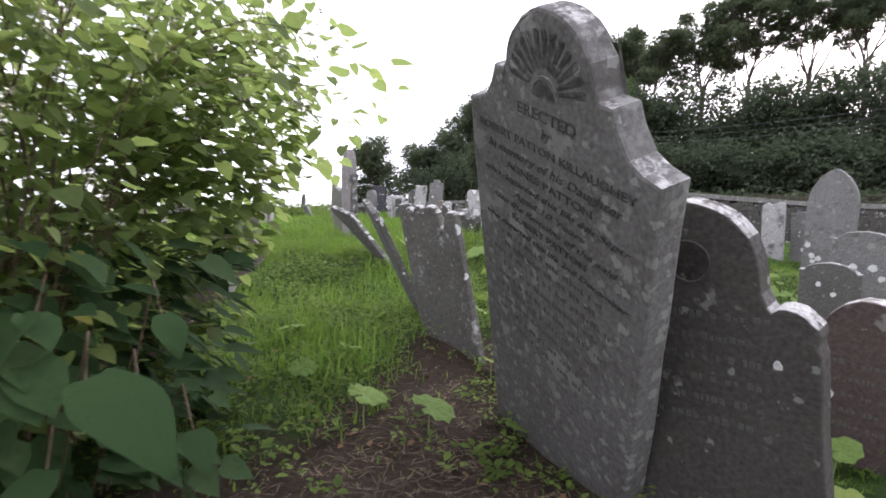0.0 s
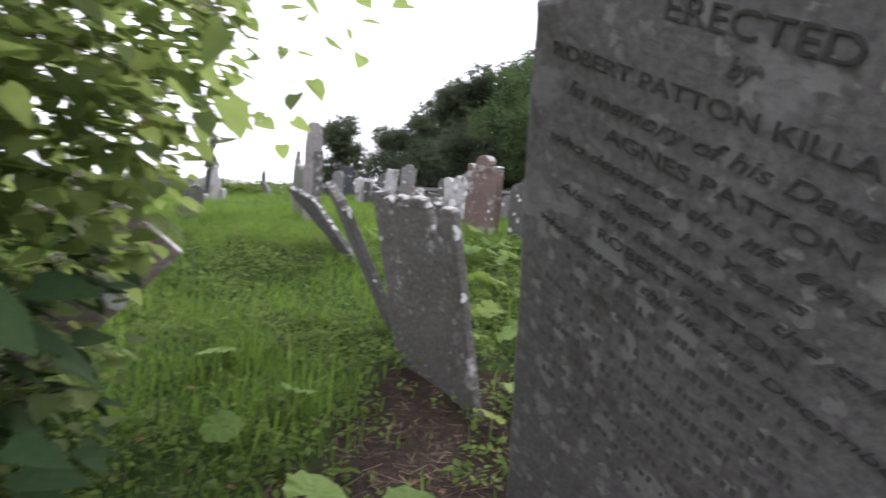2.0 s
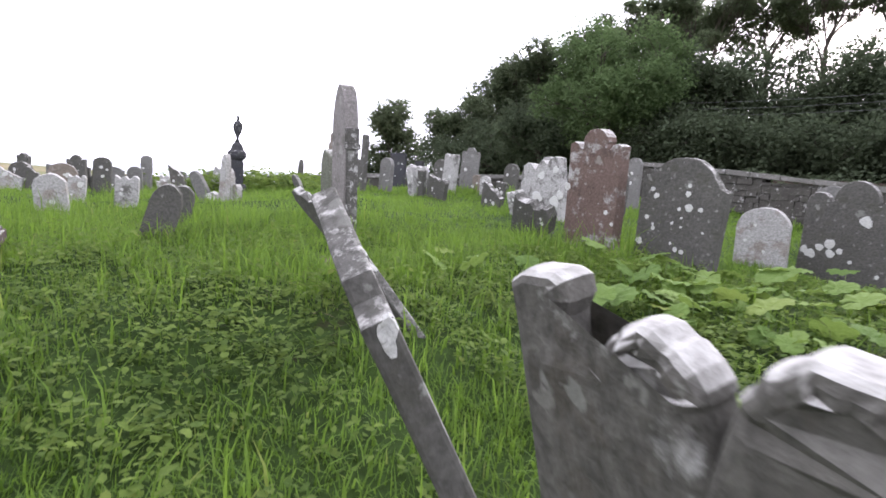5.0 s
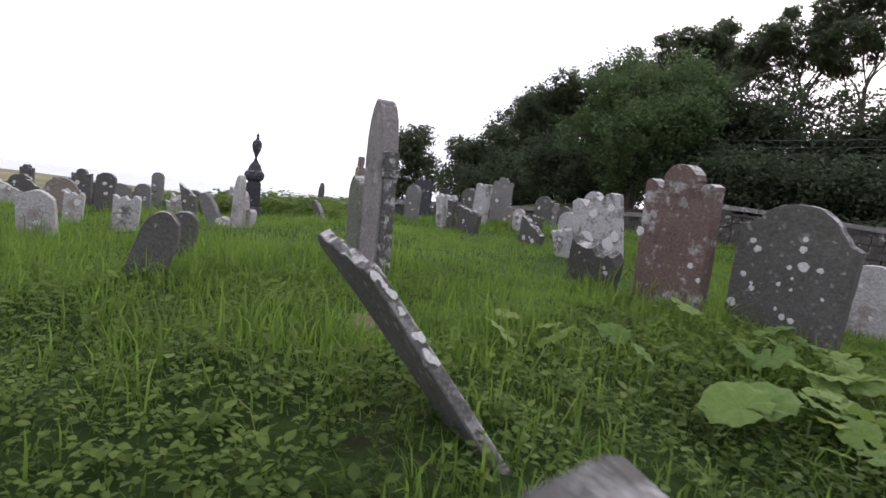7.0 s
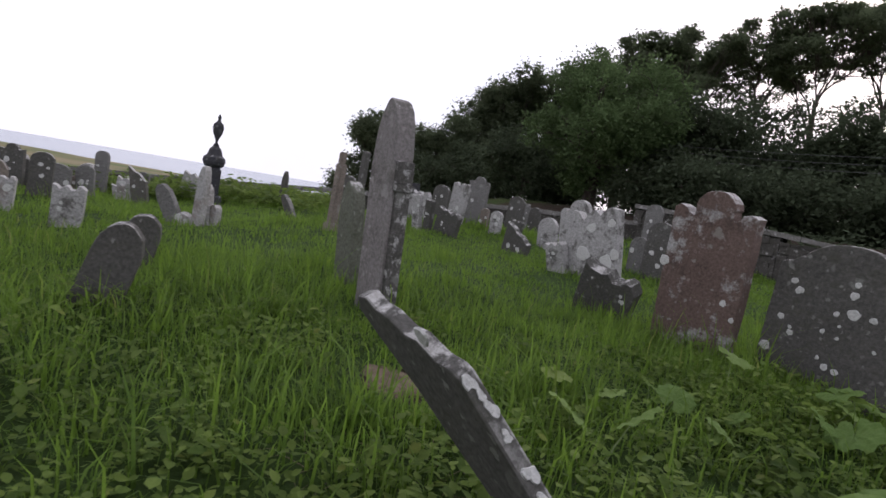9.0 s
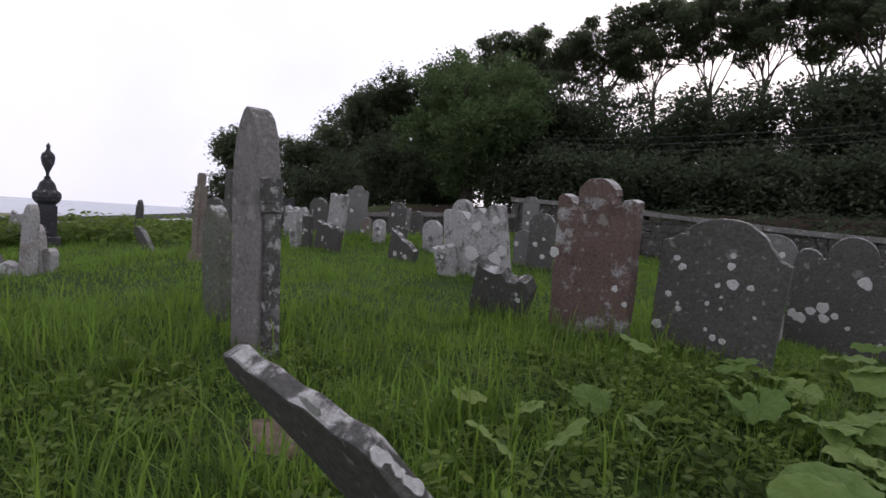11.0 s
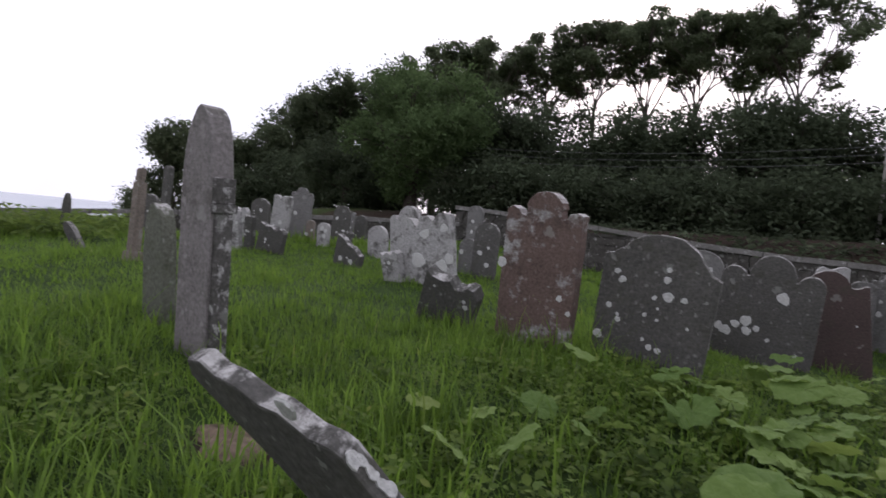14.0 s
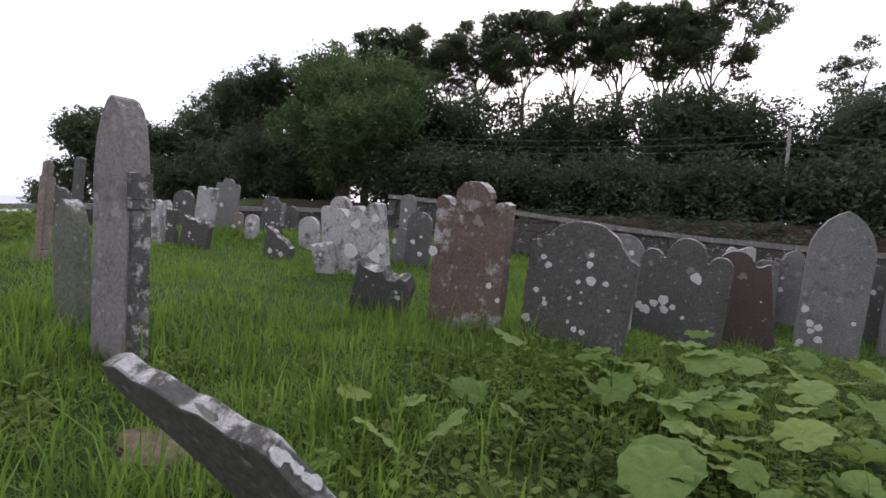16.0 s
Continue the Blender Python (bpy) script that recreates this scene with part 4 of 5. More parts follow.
# ---- stones on the seaward side ----
SEAWARD = (
    ("round", -4.72, 9.38, 0.31, 0.46, -25, WHITE_STONE, "broad white lichened gravestone", 4, -4),
    ("broken", -5.36, 10.68, 0.20, 0.39, -25, WHITE_STONE, "white broken gravestone", 2, 3),
    ("broken", -4.33, 10.06, 0.25, 0.41, -20, LICHEN_STONE, "grey gravestone blotched with lichen", 3, 2),
    ("blade", -2.84, 7.95, 0.24, 0.48, -20, SLATE, "tilted dark gravestone in long grass", 4, 16),
    ("blade", -3.15, 8.87, 0.24, 0.42, -20, SLATE, "thin dark leaning gravestone", 4, 14),
    ("blade", -3.51, 10.88, 0.10, 0.65, 20, WHITE_STONE, "tall white weathered shard of a gravestone", 2, 4),
    ("blade", -3.49, 11.07, 0.10, 0.45, 20, WHITE_STONE, "white weathered gravestone", 2, -4),
    ("blade", -3.42, 11.08, 0.10, 0.23, 20, WHITE_STONE, "white weathered gravestone", 2, 3),
    ("blade", -3.71, 10.89, 0.16, 0.47, 0, SLATE_PALE, "thin leaning grey slab", 6, -26),
    ("round", -3.65, 10.88, 0.18, 0.16, 0, WHITE_STONE, "small white fallen stone", 10, 0),
    ("blade", -4.09, 16.39, 0.10, 0.68, 20, SLATE, "slender grey spire of a gravestone", 0, 2),
    ("blade", -2.93, 12.60, 0.10, 0.40, 20, SLATE, "thin tilted stone", 4, -28),
    ("round", -6.01, 11.34, 0.36, 0.45, -25, TAN_STONE, "tan round-topped gravestone", 0, 0),
    ("round", -5.70, 11.72, 0.24, 0.53, -25, SLATE, "dark narrow gravestone", 0, 2),
    ("low_round", -6.00, 12.47, 0.34, 0.45, -20, SLATE_PALE, "grey gravestone", 0, 0),
    ("round", -5.78, 12.76, 0.22, 0.49, -20, SLATE_PALE, "grey slim gravestone", 0, -3),
    ("round", -6.57, 14.47, 0.20, 0.71, -10, SLATE_PALE, "tall slim gravestone near the wall", 0, 0),
    ("broken", -5.95, 14.09, 0.31, 0.42, -10, WHITE_STONE, "white broken gravestone", 2, 6),
    ("broken", -5.60, 13.42, 0.26, 0.34, -10, WHITE_STONE, "pale broken gravestone", 2, -8),
    ("round", -6.39, 15.51, 0.20, 0.41, -10, SLATE_PALE, "small grey gravestone", 0, 0),
    ("shouldered", -7.19, 13.42, 0.34, 0.51, -20, SLATE, "dark grey gravestone", 0, 0),
    ("slant", -7.55, 12.28, 0.34, 0.42, -25, WHITE_STONE, "pale lichened gravestone", 0, 4),
    ("broken", -6.67, 10.39, 0.34, 0.41, -25, WHITE_STONE, "pale low gravestone", 0, -5),
    ("broken", -4.91, 8.21, 0.51, 0.29, -30, LICHEN_STONE, "low stone crusted with lichen", 6, -5),
    ("broken", -8.43, 14.56, 0.34, 0.54, -15, SLATE_PALE, "grey gravestone before the wall", 0, 0),
    ("round", -2.01, 15.55, 0.34, 0.75, 40, SLATE_PALE, "grey gravestone", 0, 2),
    ("flat", -2.09, 18.35, 0.50, 1.05, 35, DARK_STONE, "dark square gravestone", 0, 0),
    ("round", -2.93, 17.22, 0.36, 0.80, 30, SLATE, "dark grey gravestone", 0, -2),
    ("broken", -1.38, 16.43, 0.50, 0.60, 40, LICHEN_STONE, "broken lichened gravestone", 4, 6),
    ("round", -0.93, 17.77, 0.42, 0.80, 35, SLATE, "grey gravestone before the wall", 0, 0),
    ("round", 0.86, 18.43, 0.42, 0.90, 40, SLATE, "dark gravestone before the wall", 0, 3),
)
for k, (kd, x, y, w, h, ph, mt, lb, ln, sd) in enumerate(SEAWARD):
    headstone(kd, x, y, w, h, ph, mt, lb, 0.1, ln, sd, 100 + k)

# a crowd of small worn stones along the seaward wall
rs = random.Random(404)
for k in range(34):
    x, y = rs.uniform(-11.5, -5.2), rs.uniform(12.0, 18.0)
    mt, tone = rs.choice(((SLATE, "dark"), (TAN_STONE, "tan"), (SLATE_PALE, "grey"), (SLATE_WORN, "brownish"), (LICHEN_STONE, "lichened"), (WHITE_STONE, "pale crusted")))
    kd, form = rs.choice((("broken", "broken-topped"), ("blade", "narrow"), ("shouldered", "shouldered"), ("round", "round-topped"), ("ogee", "wavy-topped"), ("slant", "broken slanting")))
    headstone(kd, x, y, rs.uniform(0.18, 0.38), rs.uniform(0.32, 0.62), rs.uniform(-25, 5), mt, f"small {tone} {form} gravestone in a crowded row", 0.09, rs.uniform(-2, 8), rs.uniform(-12, 14), 500 + k)


def urn_monument(x, y, shaft, wide, mat, mat2, label):
    ob = new("urn_monument")
    ob.matrix_basis = pose(x, y, float(level(x, y)), 0, 0, 25)
    bm = bmesh.new()
    box(bm, -wide * 0.7, wide * 0.7, -wide * 0.7, wide * 0.7, -0.2, 0.18)
    bmesh.ops.bevel(bm, geom=bm.edges[:], offset=0.02, segments=1, affect="EDGES")
    part("plinth", bm, mat, ob)
    bm = bmesh.new()
    box(bm, -wide / 2, wide / 2, -wide / 2, wide / 2, 0.18, shaft)
    bmesh.ops.bevel(bm, geom=bm.edges[:], offset=0.02, segments=2, affect="EDGES")
    part("shaft", bm, mat, ob)
    bm = bmesh.new()
    q = wide / 2
    lathe(bm, [(q * 0.9, shaft), (q * 1.3, shaft + 0.05), (q * 1.45, shaft + 0.1), (q * 1.4, shaft + 0.16), (q * 1.0, shaft + 0.2), (q * 0.75, shaft + 0.3), (q * 0.3, shaft + 0.36)], 8)
    part("cap", bm, mat, ob, "moulded cap")
    bm = bmesh.new()
    z = shaft + 0.36
    lathe(bm, [(q * 0.42, z), (q * 0.16, z + 0.04), (q * 0.2, z + 0.09), (q * 0.6, z + 0.2), (q * 0.72, z + 0.28), (q * 0.62, z + 0.34), (q * 0.28, z + 0.38), (q * 0.18, z + 0.42), (q * 0.24, z + 0.45), (q * 0.04, z + 0.5)])
    part("urn", bm, mat2, ob, "stone urn", True)
    tagged(ob, label, "monument")


urn_monument(-4.72, 14.3, 0.62, 0.24, DARK_STONE, DARK_STONE, "black stone pillar monument topped with an urn")
urn_monument(-10.6, 13.4, 0.85, 0.42, RED_STONE, SLATE, "red sandstone pedestal topped with an urn")


def table_tomb(name, x, y, lx, ly, hz, turn, mat, label):
    rnd = random.Random(int(x * 10))
    ob = new(name)
    ob.matrix_basis = pose(x, y, float(level(x, y)), 0, 0, turn)
    bm = bmesh.new()
    box(bm, -lx / 2 + 0.05, lx / 2 - 0.05, -ly / 2 + 0.05, ly / 2 - 0.05, -0.2, hz - 0.1, 0.01, rnd)
    bmesh.ops.bevel(bm, geom=bm.edges[:], offset=0.015, segments=1, affect="EDGES")
    part("base", bm, mat, ob)
    bm = bmesh.new()
    box(bm, -lx / 2, lx / 2, -ly / 2, ly / 2, hz - 0.1, hz, 0.01, rnd)
    bmesh.ops.bevel(bm, geom=bm.edges[:], offset=0.02, segments=2, affect="EDGES")
    part("ledger", bm, mat, ob, "flat weathered top slab")
    tagged(ob, label, "tomb")


table_tomb("flat_tomb", -3.75, 6.5, 1.3, 0.6, 0.2, 35, BROWN_STONE, "low flat reddish stone tomb sunk in grass")
table_tomb("chest_tomb", -12.3, 13.0, 1.6, 0.9, 1.05, -10, RED_STONE, "orange-red sandstone chest tomb")

# ---- pole and wires ----
pole = new("utility_pole")
pole.matrix_basis = pose(19.3, 18.7, float(level(19.3, 18.7)), 0, 0, 0)
pz = 6.81 - float(level(19.3, 18.7))
bm = bmesh.new()
tube(bm, [(0, 0, -0.3), (0, 0, pz)], [0.07, 0.055], 10)
part("post", bm, POLE_WOOD, pole)
for dz in (0.2, 0.48, 0.76):
    bm = bmesh.new()
    lathe(bm, [(0.02, pz - dz), (0.045, pz - dz + 0.02), (0.03, pz - dz + 0.06), (0.045, pz - dz + 0.09), (0.015, pz - dz + 0.12)], 8)
    bmesh.ops.translate(bm, verts=bm.verts, vec=(-0.09, 0.0, 0))
    part("insulator", bm, POLE_WOOD, pole, "small wire holder")
tagged(pole, "grey weathered wooden utility pole behind the wall", "utility pole")
for k in range(3):
    bm = bmesh.new()
    pts = []
    for i in range(17):
        q = i / 16
        pts.append((19.2 - 12.2 * q, 18.7 + 15.5 * q, 6.67 - 0.28 * k + 0.2 * q - 1.6 * q * (1 - q)))
    tube(bm, pts, [0.008] * 17, 4)
    w = part("overhead_wire", bm, WIRE)
    tagged(w, "thin grey overhead wire sagging past the trees", "wire", "overhead wires")
    bm = bmesh.new()
    pts = [(19.2 + 24 * i / 16, 18.7 - 20 * i / 16, 6.67 - 0.28 * k - 2.0 * (i / 16) * (1 - i / 16)) for i in range(17)]
    tube(bm, pts, [0.008] * 17, 4)
    w = part("overhead_wire", bm, WIRE)
    tagged(w, "thin grey overhead wire sagging past the trees", "wire", "overhead wires")

# ---- trees ----
LEAF = ([(0, -0.5, 0), (0.3, 0.05, 0.08), (0, 0.55, 0), (-0.3, 0.05, 0.08)], [(0, 1, 2, 3)])


def tree(x, y, high, clumps, mat, label, leaves=6000, leaf=0.34, trunk=0.28, seed=1, lean=0.0, name="tree", fork=0.4):
    """clumps: (dx, dy, z, radius, flatness) of each mass of the crown, on a limb of its own."""
    rng = np.random.default_rng(seed)
    rnd = random.Random(seed)
    z0 = float(level(x, y))
    ob = new(name)
    ob.matrix_basis = pose(x, y, z0)
    bm = bmesh.new()
    zf = high * fork
    tube(bm, [(0, 0, -0.3), (0.05, 0.02, zf * 0.5), (lean * 0.4, 0, zf)], [trunk * 1.25, trunk, trunk * 0.8], 8)
    # limbs rise to groups of clumps and divide there into thin branches
    order = sorted(clumps, key=lambda q: math.atan2(q[1], q[0]))
    size = max(3, len(order) // 6)
    for g in range(0, len(order), size):
        grp = order[g:g + size]
        cen = Vector((sum(q[0] for q in grp), sum(q[1] for q in grp), sum(q[2] for q in grp))) / len(grp)
        a = Vector((lean * 0.4, 0, zf)) * rnd.uniform(0.75, 1.0)
        e = Vector((cen.x * 0.62, cen.y * 0.62, a.z + (cen.z - a.z) * 0.6))
        mid = a.lerp(e, 0.5) + Vector((rnd.uniform(-0.25, 0.25), rnd.uniform(-0.25, 0.25), rnd.uniform(0.0, 0.4)))
        tube(bm, [a, a.lerp(mid, 0.5) + Vector((rnd.uniform(-0.1, 0.1), rnd.uniform(-0.1, 0.1), 0.15)), mid, e], [trunk * 0.55, trunk * 0.45, trunk * 0.36, trunk * 0.26], 6)
        for dx, dy, z, r, fl in grp:
            tip = Vector((dx, dy, z))
            s = mid.lerp(e, rnd.uniform(0.3, 1.0))
            k1 = s.lerp(tip, 0.4) + Vector((rnd.uniform(-0.35, 0.35), rnd.uniform(-0.35, 0.35), rnd.uniform(-0.1, 0.3)))
            k2 = s.lerp(tip, 0.75) + Vector((rnd.uniform(-0.3, 0.3), rnd.uniform(-0.3, 0.3), rnd.uniform(-0.1, 0.3)))
            tube(bm, [s, k1, k2, tip], [trunk * 0.2, trunk * 0.15, trunk * 0.1, trunk * 0.03], 5)
            for _ in range(4):
                o = Vector((rnd.gauss(0, 1), rnd.gauss(0, 1), rnd.gauss(0, 0.5))).normalized() * r * 0.8
                tube(bm, [k1.lerp(tip, rnd.uniform(0.1, 0.9)), tip + o * 0.5 + Vector((0, 0, 0.1)), tip + o], [trunk * 0.1, trunk * 0.06, trunk * 0.02], 4)
    part("trunk", bm, BARK, ob)
    c = np.array([q[:3] for q in clumps])
    rad = np.array([q[3] for q in clumps])
    flat = np.array([q[4] for q in clumps])
    pick = rng.choice(len(clumps), leaves, p=rad ** 2 / (rad ** 2).sum())
    d = rng.normal(size=(leaves, 3))
    d /= np.linalg.norm(d, axis=1)[:, None]
    # small bunches, with gaps between them
    bn = rng.normal(size=(len(clumps) * 40, 3))
    bn /= np.linalg.norm(bn, axis=1)[:, None]
    own = bn[pick * 40 + rng.integers(0, 40, leaves)]
    d = own + rng.normal(scale=0.17, size=(leaves, 3))
    p = c[pick] + d * (rad[pick] * rng.uniform(0.35, 1.06, leaves) ** 0.7)[:, None] * np.stack([np.ones(leaves), np.ones(leaves), flat[pick]], 1)
    strew("crown", p, rng.uniform(0, 6.28, leaves), rng.uniform(-0.95, 0.95, leaves), leaf * rng.uniform(0.6, 1.3, leaves), LEAF, mat, ob, rng.uniform(-0.6, 0.6, leaves))
    tagged(ob, label, "tree", "trees behind the churchyard wall")
    return ob


def ball_of(rnd, rx, ry, zc, rz, n, r0, r1, flat=0.85):
    out = []
    for _ in range(n):
        d = Vector((rnd.gauss(0, 1), rnd.gauss(0, 1), rnd.gauss(0, 1))).normalized() * rnd.uniform(0.35, 1) ** 0.5
        out.append((d.x * rx, d.y * ry, zc + d.z * rz, rnd.uniform(r0, r1), flat))
    return out


EYE = (-1.25, 5.18)


def bearing(deg, dist):
    return EYE[0] + dist * math.sin(radians(deg)), EYE[1] + dist * math.cos(radians(deg))


rt = random.Random(77)
# the broad green tree
x, y = bearing(15.7, 29)
tree(x, y, 8.0, ball_of(rt, 3.4, 3.0, 4.2, 3.2, 30, 0.9, 1.6), TREE_GREEN, "broad leafy green tree with a dense rounded crown", 40000, 0.18, 0.3, 5)
# dark wood towards the shore
for k, (bg, ds, hi) in enumerate(((0.3, 44, 7.2), (2.4, 43, 7.8), (5.1, 45, 9.8), (7.1, 44, 10.9), (10.2, 46, 11.8), (13.5, 44, 11.9), (17.9, 46, 14.0), (21.3, 44, 14.2))):
    x, y = bearing(bg, ds)
    tree(x, y, hi, ball_of(rt, 2.4, 2.4, hi * 0.52, hi * 0.46, 28, 0.8, 1.5), TREE_DARK, "dark dense tree at the edge of the wood", 23000, 0.24, 0.3, 20 + k)
# tall open-crowned trees along the hedge, their crowns in wind-combed tiers
for k, (bg, ds, hi) in enumerate(((19.0, 40, 12.3), (23.5, 39, 12.8), (28.7, 40, 14.0), (33.2, 38, 13.6), (37.7, 39, 14.7), (42.2, 38, 14.2), (46.1, 39, 15.1), (50.4, 38, 14.9), (62.0, 40, 11.8), (68, 38, 11.7), (73, 38, 11.1))):
    x, y = bearing(bg, ds)
    sparse = k == 8
    cl = []
    for _ in range(48 if not sparse else 16):
        a = rt.uniform(0, 6.28)
        q = rt.uniform(0.05, 1) ** 0.6 * (3.6 if not sparse else 2.2)
        drop = rt.uniform(0, 1) ** 1.5 * 3.7
        cl.append((q * math.cos(a), q * math.sin(a), hi - 0.5 - drop - 0.06 * q * q, rt.uniform(0.4, 0.95), 0.55))
    tree(x, y, hi, cl, TREE_DARK, "tall dark tree with a flat open crown on bare branches", 15000 if not sparse else 3600, 0.2, 0.14, 40 + k, rt.uniform(-0.8, 0.8), fork=0.6)


def hedge_bush(bg, ds, rx, hi, seed, n=15000):
    x, y = bearing(bg, ds)
    r = random.Random(seed)
    tree(x, y, hi * 0.8, ball_of(r, rx, 1.8, hi * 0.45, hi * 0.42, 18, 0.9, 1.6, 0.9), HEDGE, "dense dark hedge tree behind the wall", n, 0.2, 0.16, seed, name="hedge_tree", fork=0.3)


for k, (bg, ds, hi) in enumerate(((9.2, 33, 3.5), (13.5, 33, 4.2), (22.4, 31, 5.8), (25.3, 30, 6.5), (29.8, 30, 6.7), (34.3, 30, 6.6), (38.2, 30, 6.1), (42.0, 30, 5.8), (45.6, 29, 5.8), (48.6, 30, 6.5), (51.7, 30, 6.4), (54.1, 29, 5.6), (60.4, 29, 5.3), (63.0, 28, 5.6), (65.8, 28, 5.5), (69.1, 28, 5.5), (72.8, 28, 5.3), (77.6, 28, 5.2))):
    hedge_bush(bg, ds, 2.1 if k != 11 else 1.2, hi + 0.7, 200 + k)
# lower growth that closes the foot of the wood
for k, (bg, ds, hi) in enumerate(((-0.2, 40, 4.3), (3.6, 38, 3.7), (7.1, 37, 3.0), (12.4, 36, 2.9), (21.3, 28, 1.9), (25.8, 27, 2.3), (30.4, 27, 2.5), (34.9, 27, 2.7), (39.3, 27, 2.6), (43.5, 26, 2.3), (47.6, 26, 2.3), (51.4, 26, 2.2), (54.4, 26, 2.0), (58.4, 30, 3.4), (60.8, 25, 2.6), (63.8, 25, 2.6))):
    hedge_bush(bg, ds, 2.0 if k != 12 else 1.2, hi, 300 + k, 9000)
x, y = bearing(-6.2, 46)
tree(x, y, 8.6, [(rt.uniform(-1, 1) * (3.6 - 0.3 * (k // 2)), rt.uniform(-0.8, 0.8), 1.2 + 0.34 * k, rt.uniform(1.0, 1.5), 0.8) for k in range(22)], TREE_DARK, "lone dark tree beyond the wall", 20000, 0.26, 0.2, 90)


# ---- grass ----
rng = np.random.default_rng(5)


def lush(x, y):
    """How well grass grows, 0 to 1: little on bare soil and under the broad leaves."""
    g = 1 - np.clip(1.25 * bare(x, y), 0, 0.97)
    leafy = np.exp(-(((x - 2.4) / 2.3) ** 4 + ((y - 4.9) / 2.7) ** 4))
    return np.clip(g * (1 - 0.86 * leafy) * (1 - 0.8 * weed_patch(x, y)), 0.02, 1)


def weed_patch(x, y):
    """Where low leafy weeds crowd out the grass: near the trodden way, in ragged patches."""
    near = np.exp(-(((x + 0.9) / 2.7) ** 4 + ((y - 5.2) / 3.0) ** 4))
    rag = 0.5 + 0.3 * np.sin(2.3 * x + 1.7 * np.sin(1.9 * y)) + 0.3 * np.sin(3.1 * y + 1.3 * np.sin(2.7 * x) + 1) + 0.22 * np.sin(7.3 * x + 5.9 * y)
    return near * np.clip(rag * 1.5 - 0.1, 0, 1)


def clumpiness(x, y):
    return 0.5 + 0.5 * np.sin(1.9 * x + 1.1 * np.sin(1.3 * y)) * np.sin(1.6 * y + 0.9 * np.sin(2.3 * x + 1))


def grass(name, n, x0, x1, y0, y1, tall, wide, label):
    """Blades in tufts of about a dozen, spreading outwards, with single ones between."""
    m = n // 13
    cx, cy = rng.uniform(x0, x1, m), rng.uniform(y0, y1, m)
    grow = rng.uniform(0.35, 1.0, m) ** 1.5 * (0.6 + 1.3 * clumpiness(cx, cy) ** 1.5) + 0.2
    own = rng.integers(0, m, n)
    spread = wide * 5 + 0.02
    ox, oy = rng.normal(0, spread, n), rng.normal(0, spread, n)
    lone = rng.random(n) < 0.35
    ox, oy = np.where(lone, rng.uniform(-0.3, 0.3, n), ox), np.where(lone, rng.uniform(-0.3, 0.3, n), oy)
    x, y = cx[own] + ox, cy[own] + oy
    keep = (rng.random(n) < lush(x, y)) & (along_wall(x, y) < -0.3)
    x, y, ox, oy, own, lone = x[keep], y[keep], ox[keep], oy[keep], own[keep], lone[keep]
    n = len(x)
    h = tall * np.where(lone, 0.7, grow[own]) * rng.uniform(0.55, 1.25, n)
    w = wide * rng.uniform(0.7, 1.4, n)
    a = np.arctan2(oy, ox) - 1.571 + rng.normal(0, 0.8, n)
    bend = rng.uniform(0.4, 2.4, n)
    sv = np.array([(-0.5, 0, 0), (0.5, 0, 0), (0.36, 0.1, 0.6), (-0.36, 0.1, 0.6), (0, 0.42, 1.0)])
    vx, vy, vz = sv[None, :, 0] * w[:, None], sv[None, :, 1] * (h * bend)[:, None], sv[None, :, 2] * (h * (1 - 0.22 * bend))[:, None]
    c, s = np.cos(a)[:, None], np.sin(a)[:, None]
    v = np.stack([vx * c - vy * s + x[:, None], vx * s + vy * c + y[:, None], vz + (level(x, y) - 0.012)[:, None]], 2).reshape(-1, 3)
    k = (np.arange(n) * 5)[:, None]
    f = np.concatenate([k + np.array([0, 1, 2]), k + np.array([0, 2, 3]), k + np.array([3, 2, 4])], 1).reshape(-1, 3)
    ob = fast_mesh(name, v, f, GRASS)
    tagged(ob, label, "grass", kind="stuff")


grass("grass", 120000, -5, 3.2, 2.2, 9.5, 0.115, 0.008, "long uneven green churchyard grass in tufts")
grass("grass", 20000, -5, 1.8, 3.0, 9.8, 0.3, 0.01, "rank taller tufts of bright grass")
grass("grass", 26000, -4.5, 1.5, 0.2, 3.2, 0.09, 0.007, "thin short grass at the edge of the trodden way")
grass("grass", 60000, -9, 8, 9.5, 16, 0.12, 0.012, "bright green grass rising between the graves")
grass("grass", 45000, -14, 10, 15, 23, 0.17, 0.024, "green grass before the boundary wall")
grass("grass", 26000, -13, -4.5, 3, 10, 0.14, 0.014, "long grass on the seaward side")
grass("grass", 30000, 3.2, 14, -2, 12, 0.12, 0.013, "grass among the gravestones")

def tufts(n, x0, x1, y0, y1, label):
    """Taller seed-head tufts standing out of the turf."""
    grass("grass", n, x0, x1, y0, y1, 0.2, 0.006, label)


tufts(16000, -5, 1.5, 3.5, 9.5, "tall bright tufts of grass")
tufts(9000, -8, 4, 9.5, 14, "tall bright tufts of grass among graves")

# ---- small weeds, straw and fallen leaves ----
ROUND = ([(0, 0, 0), (0.3, 0.28, 0.06), (0.28, 0.6, 0.05), (0.0, 1.0, -0.06), (-0.28, 0.6, 0.05), (-0.3, 0.28, 0.06)], [(0, 1, 2, 3), (0, 3, 4, 5)])


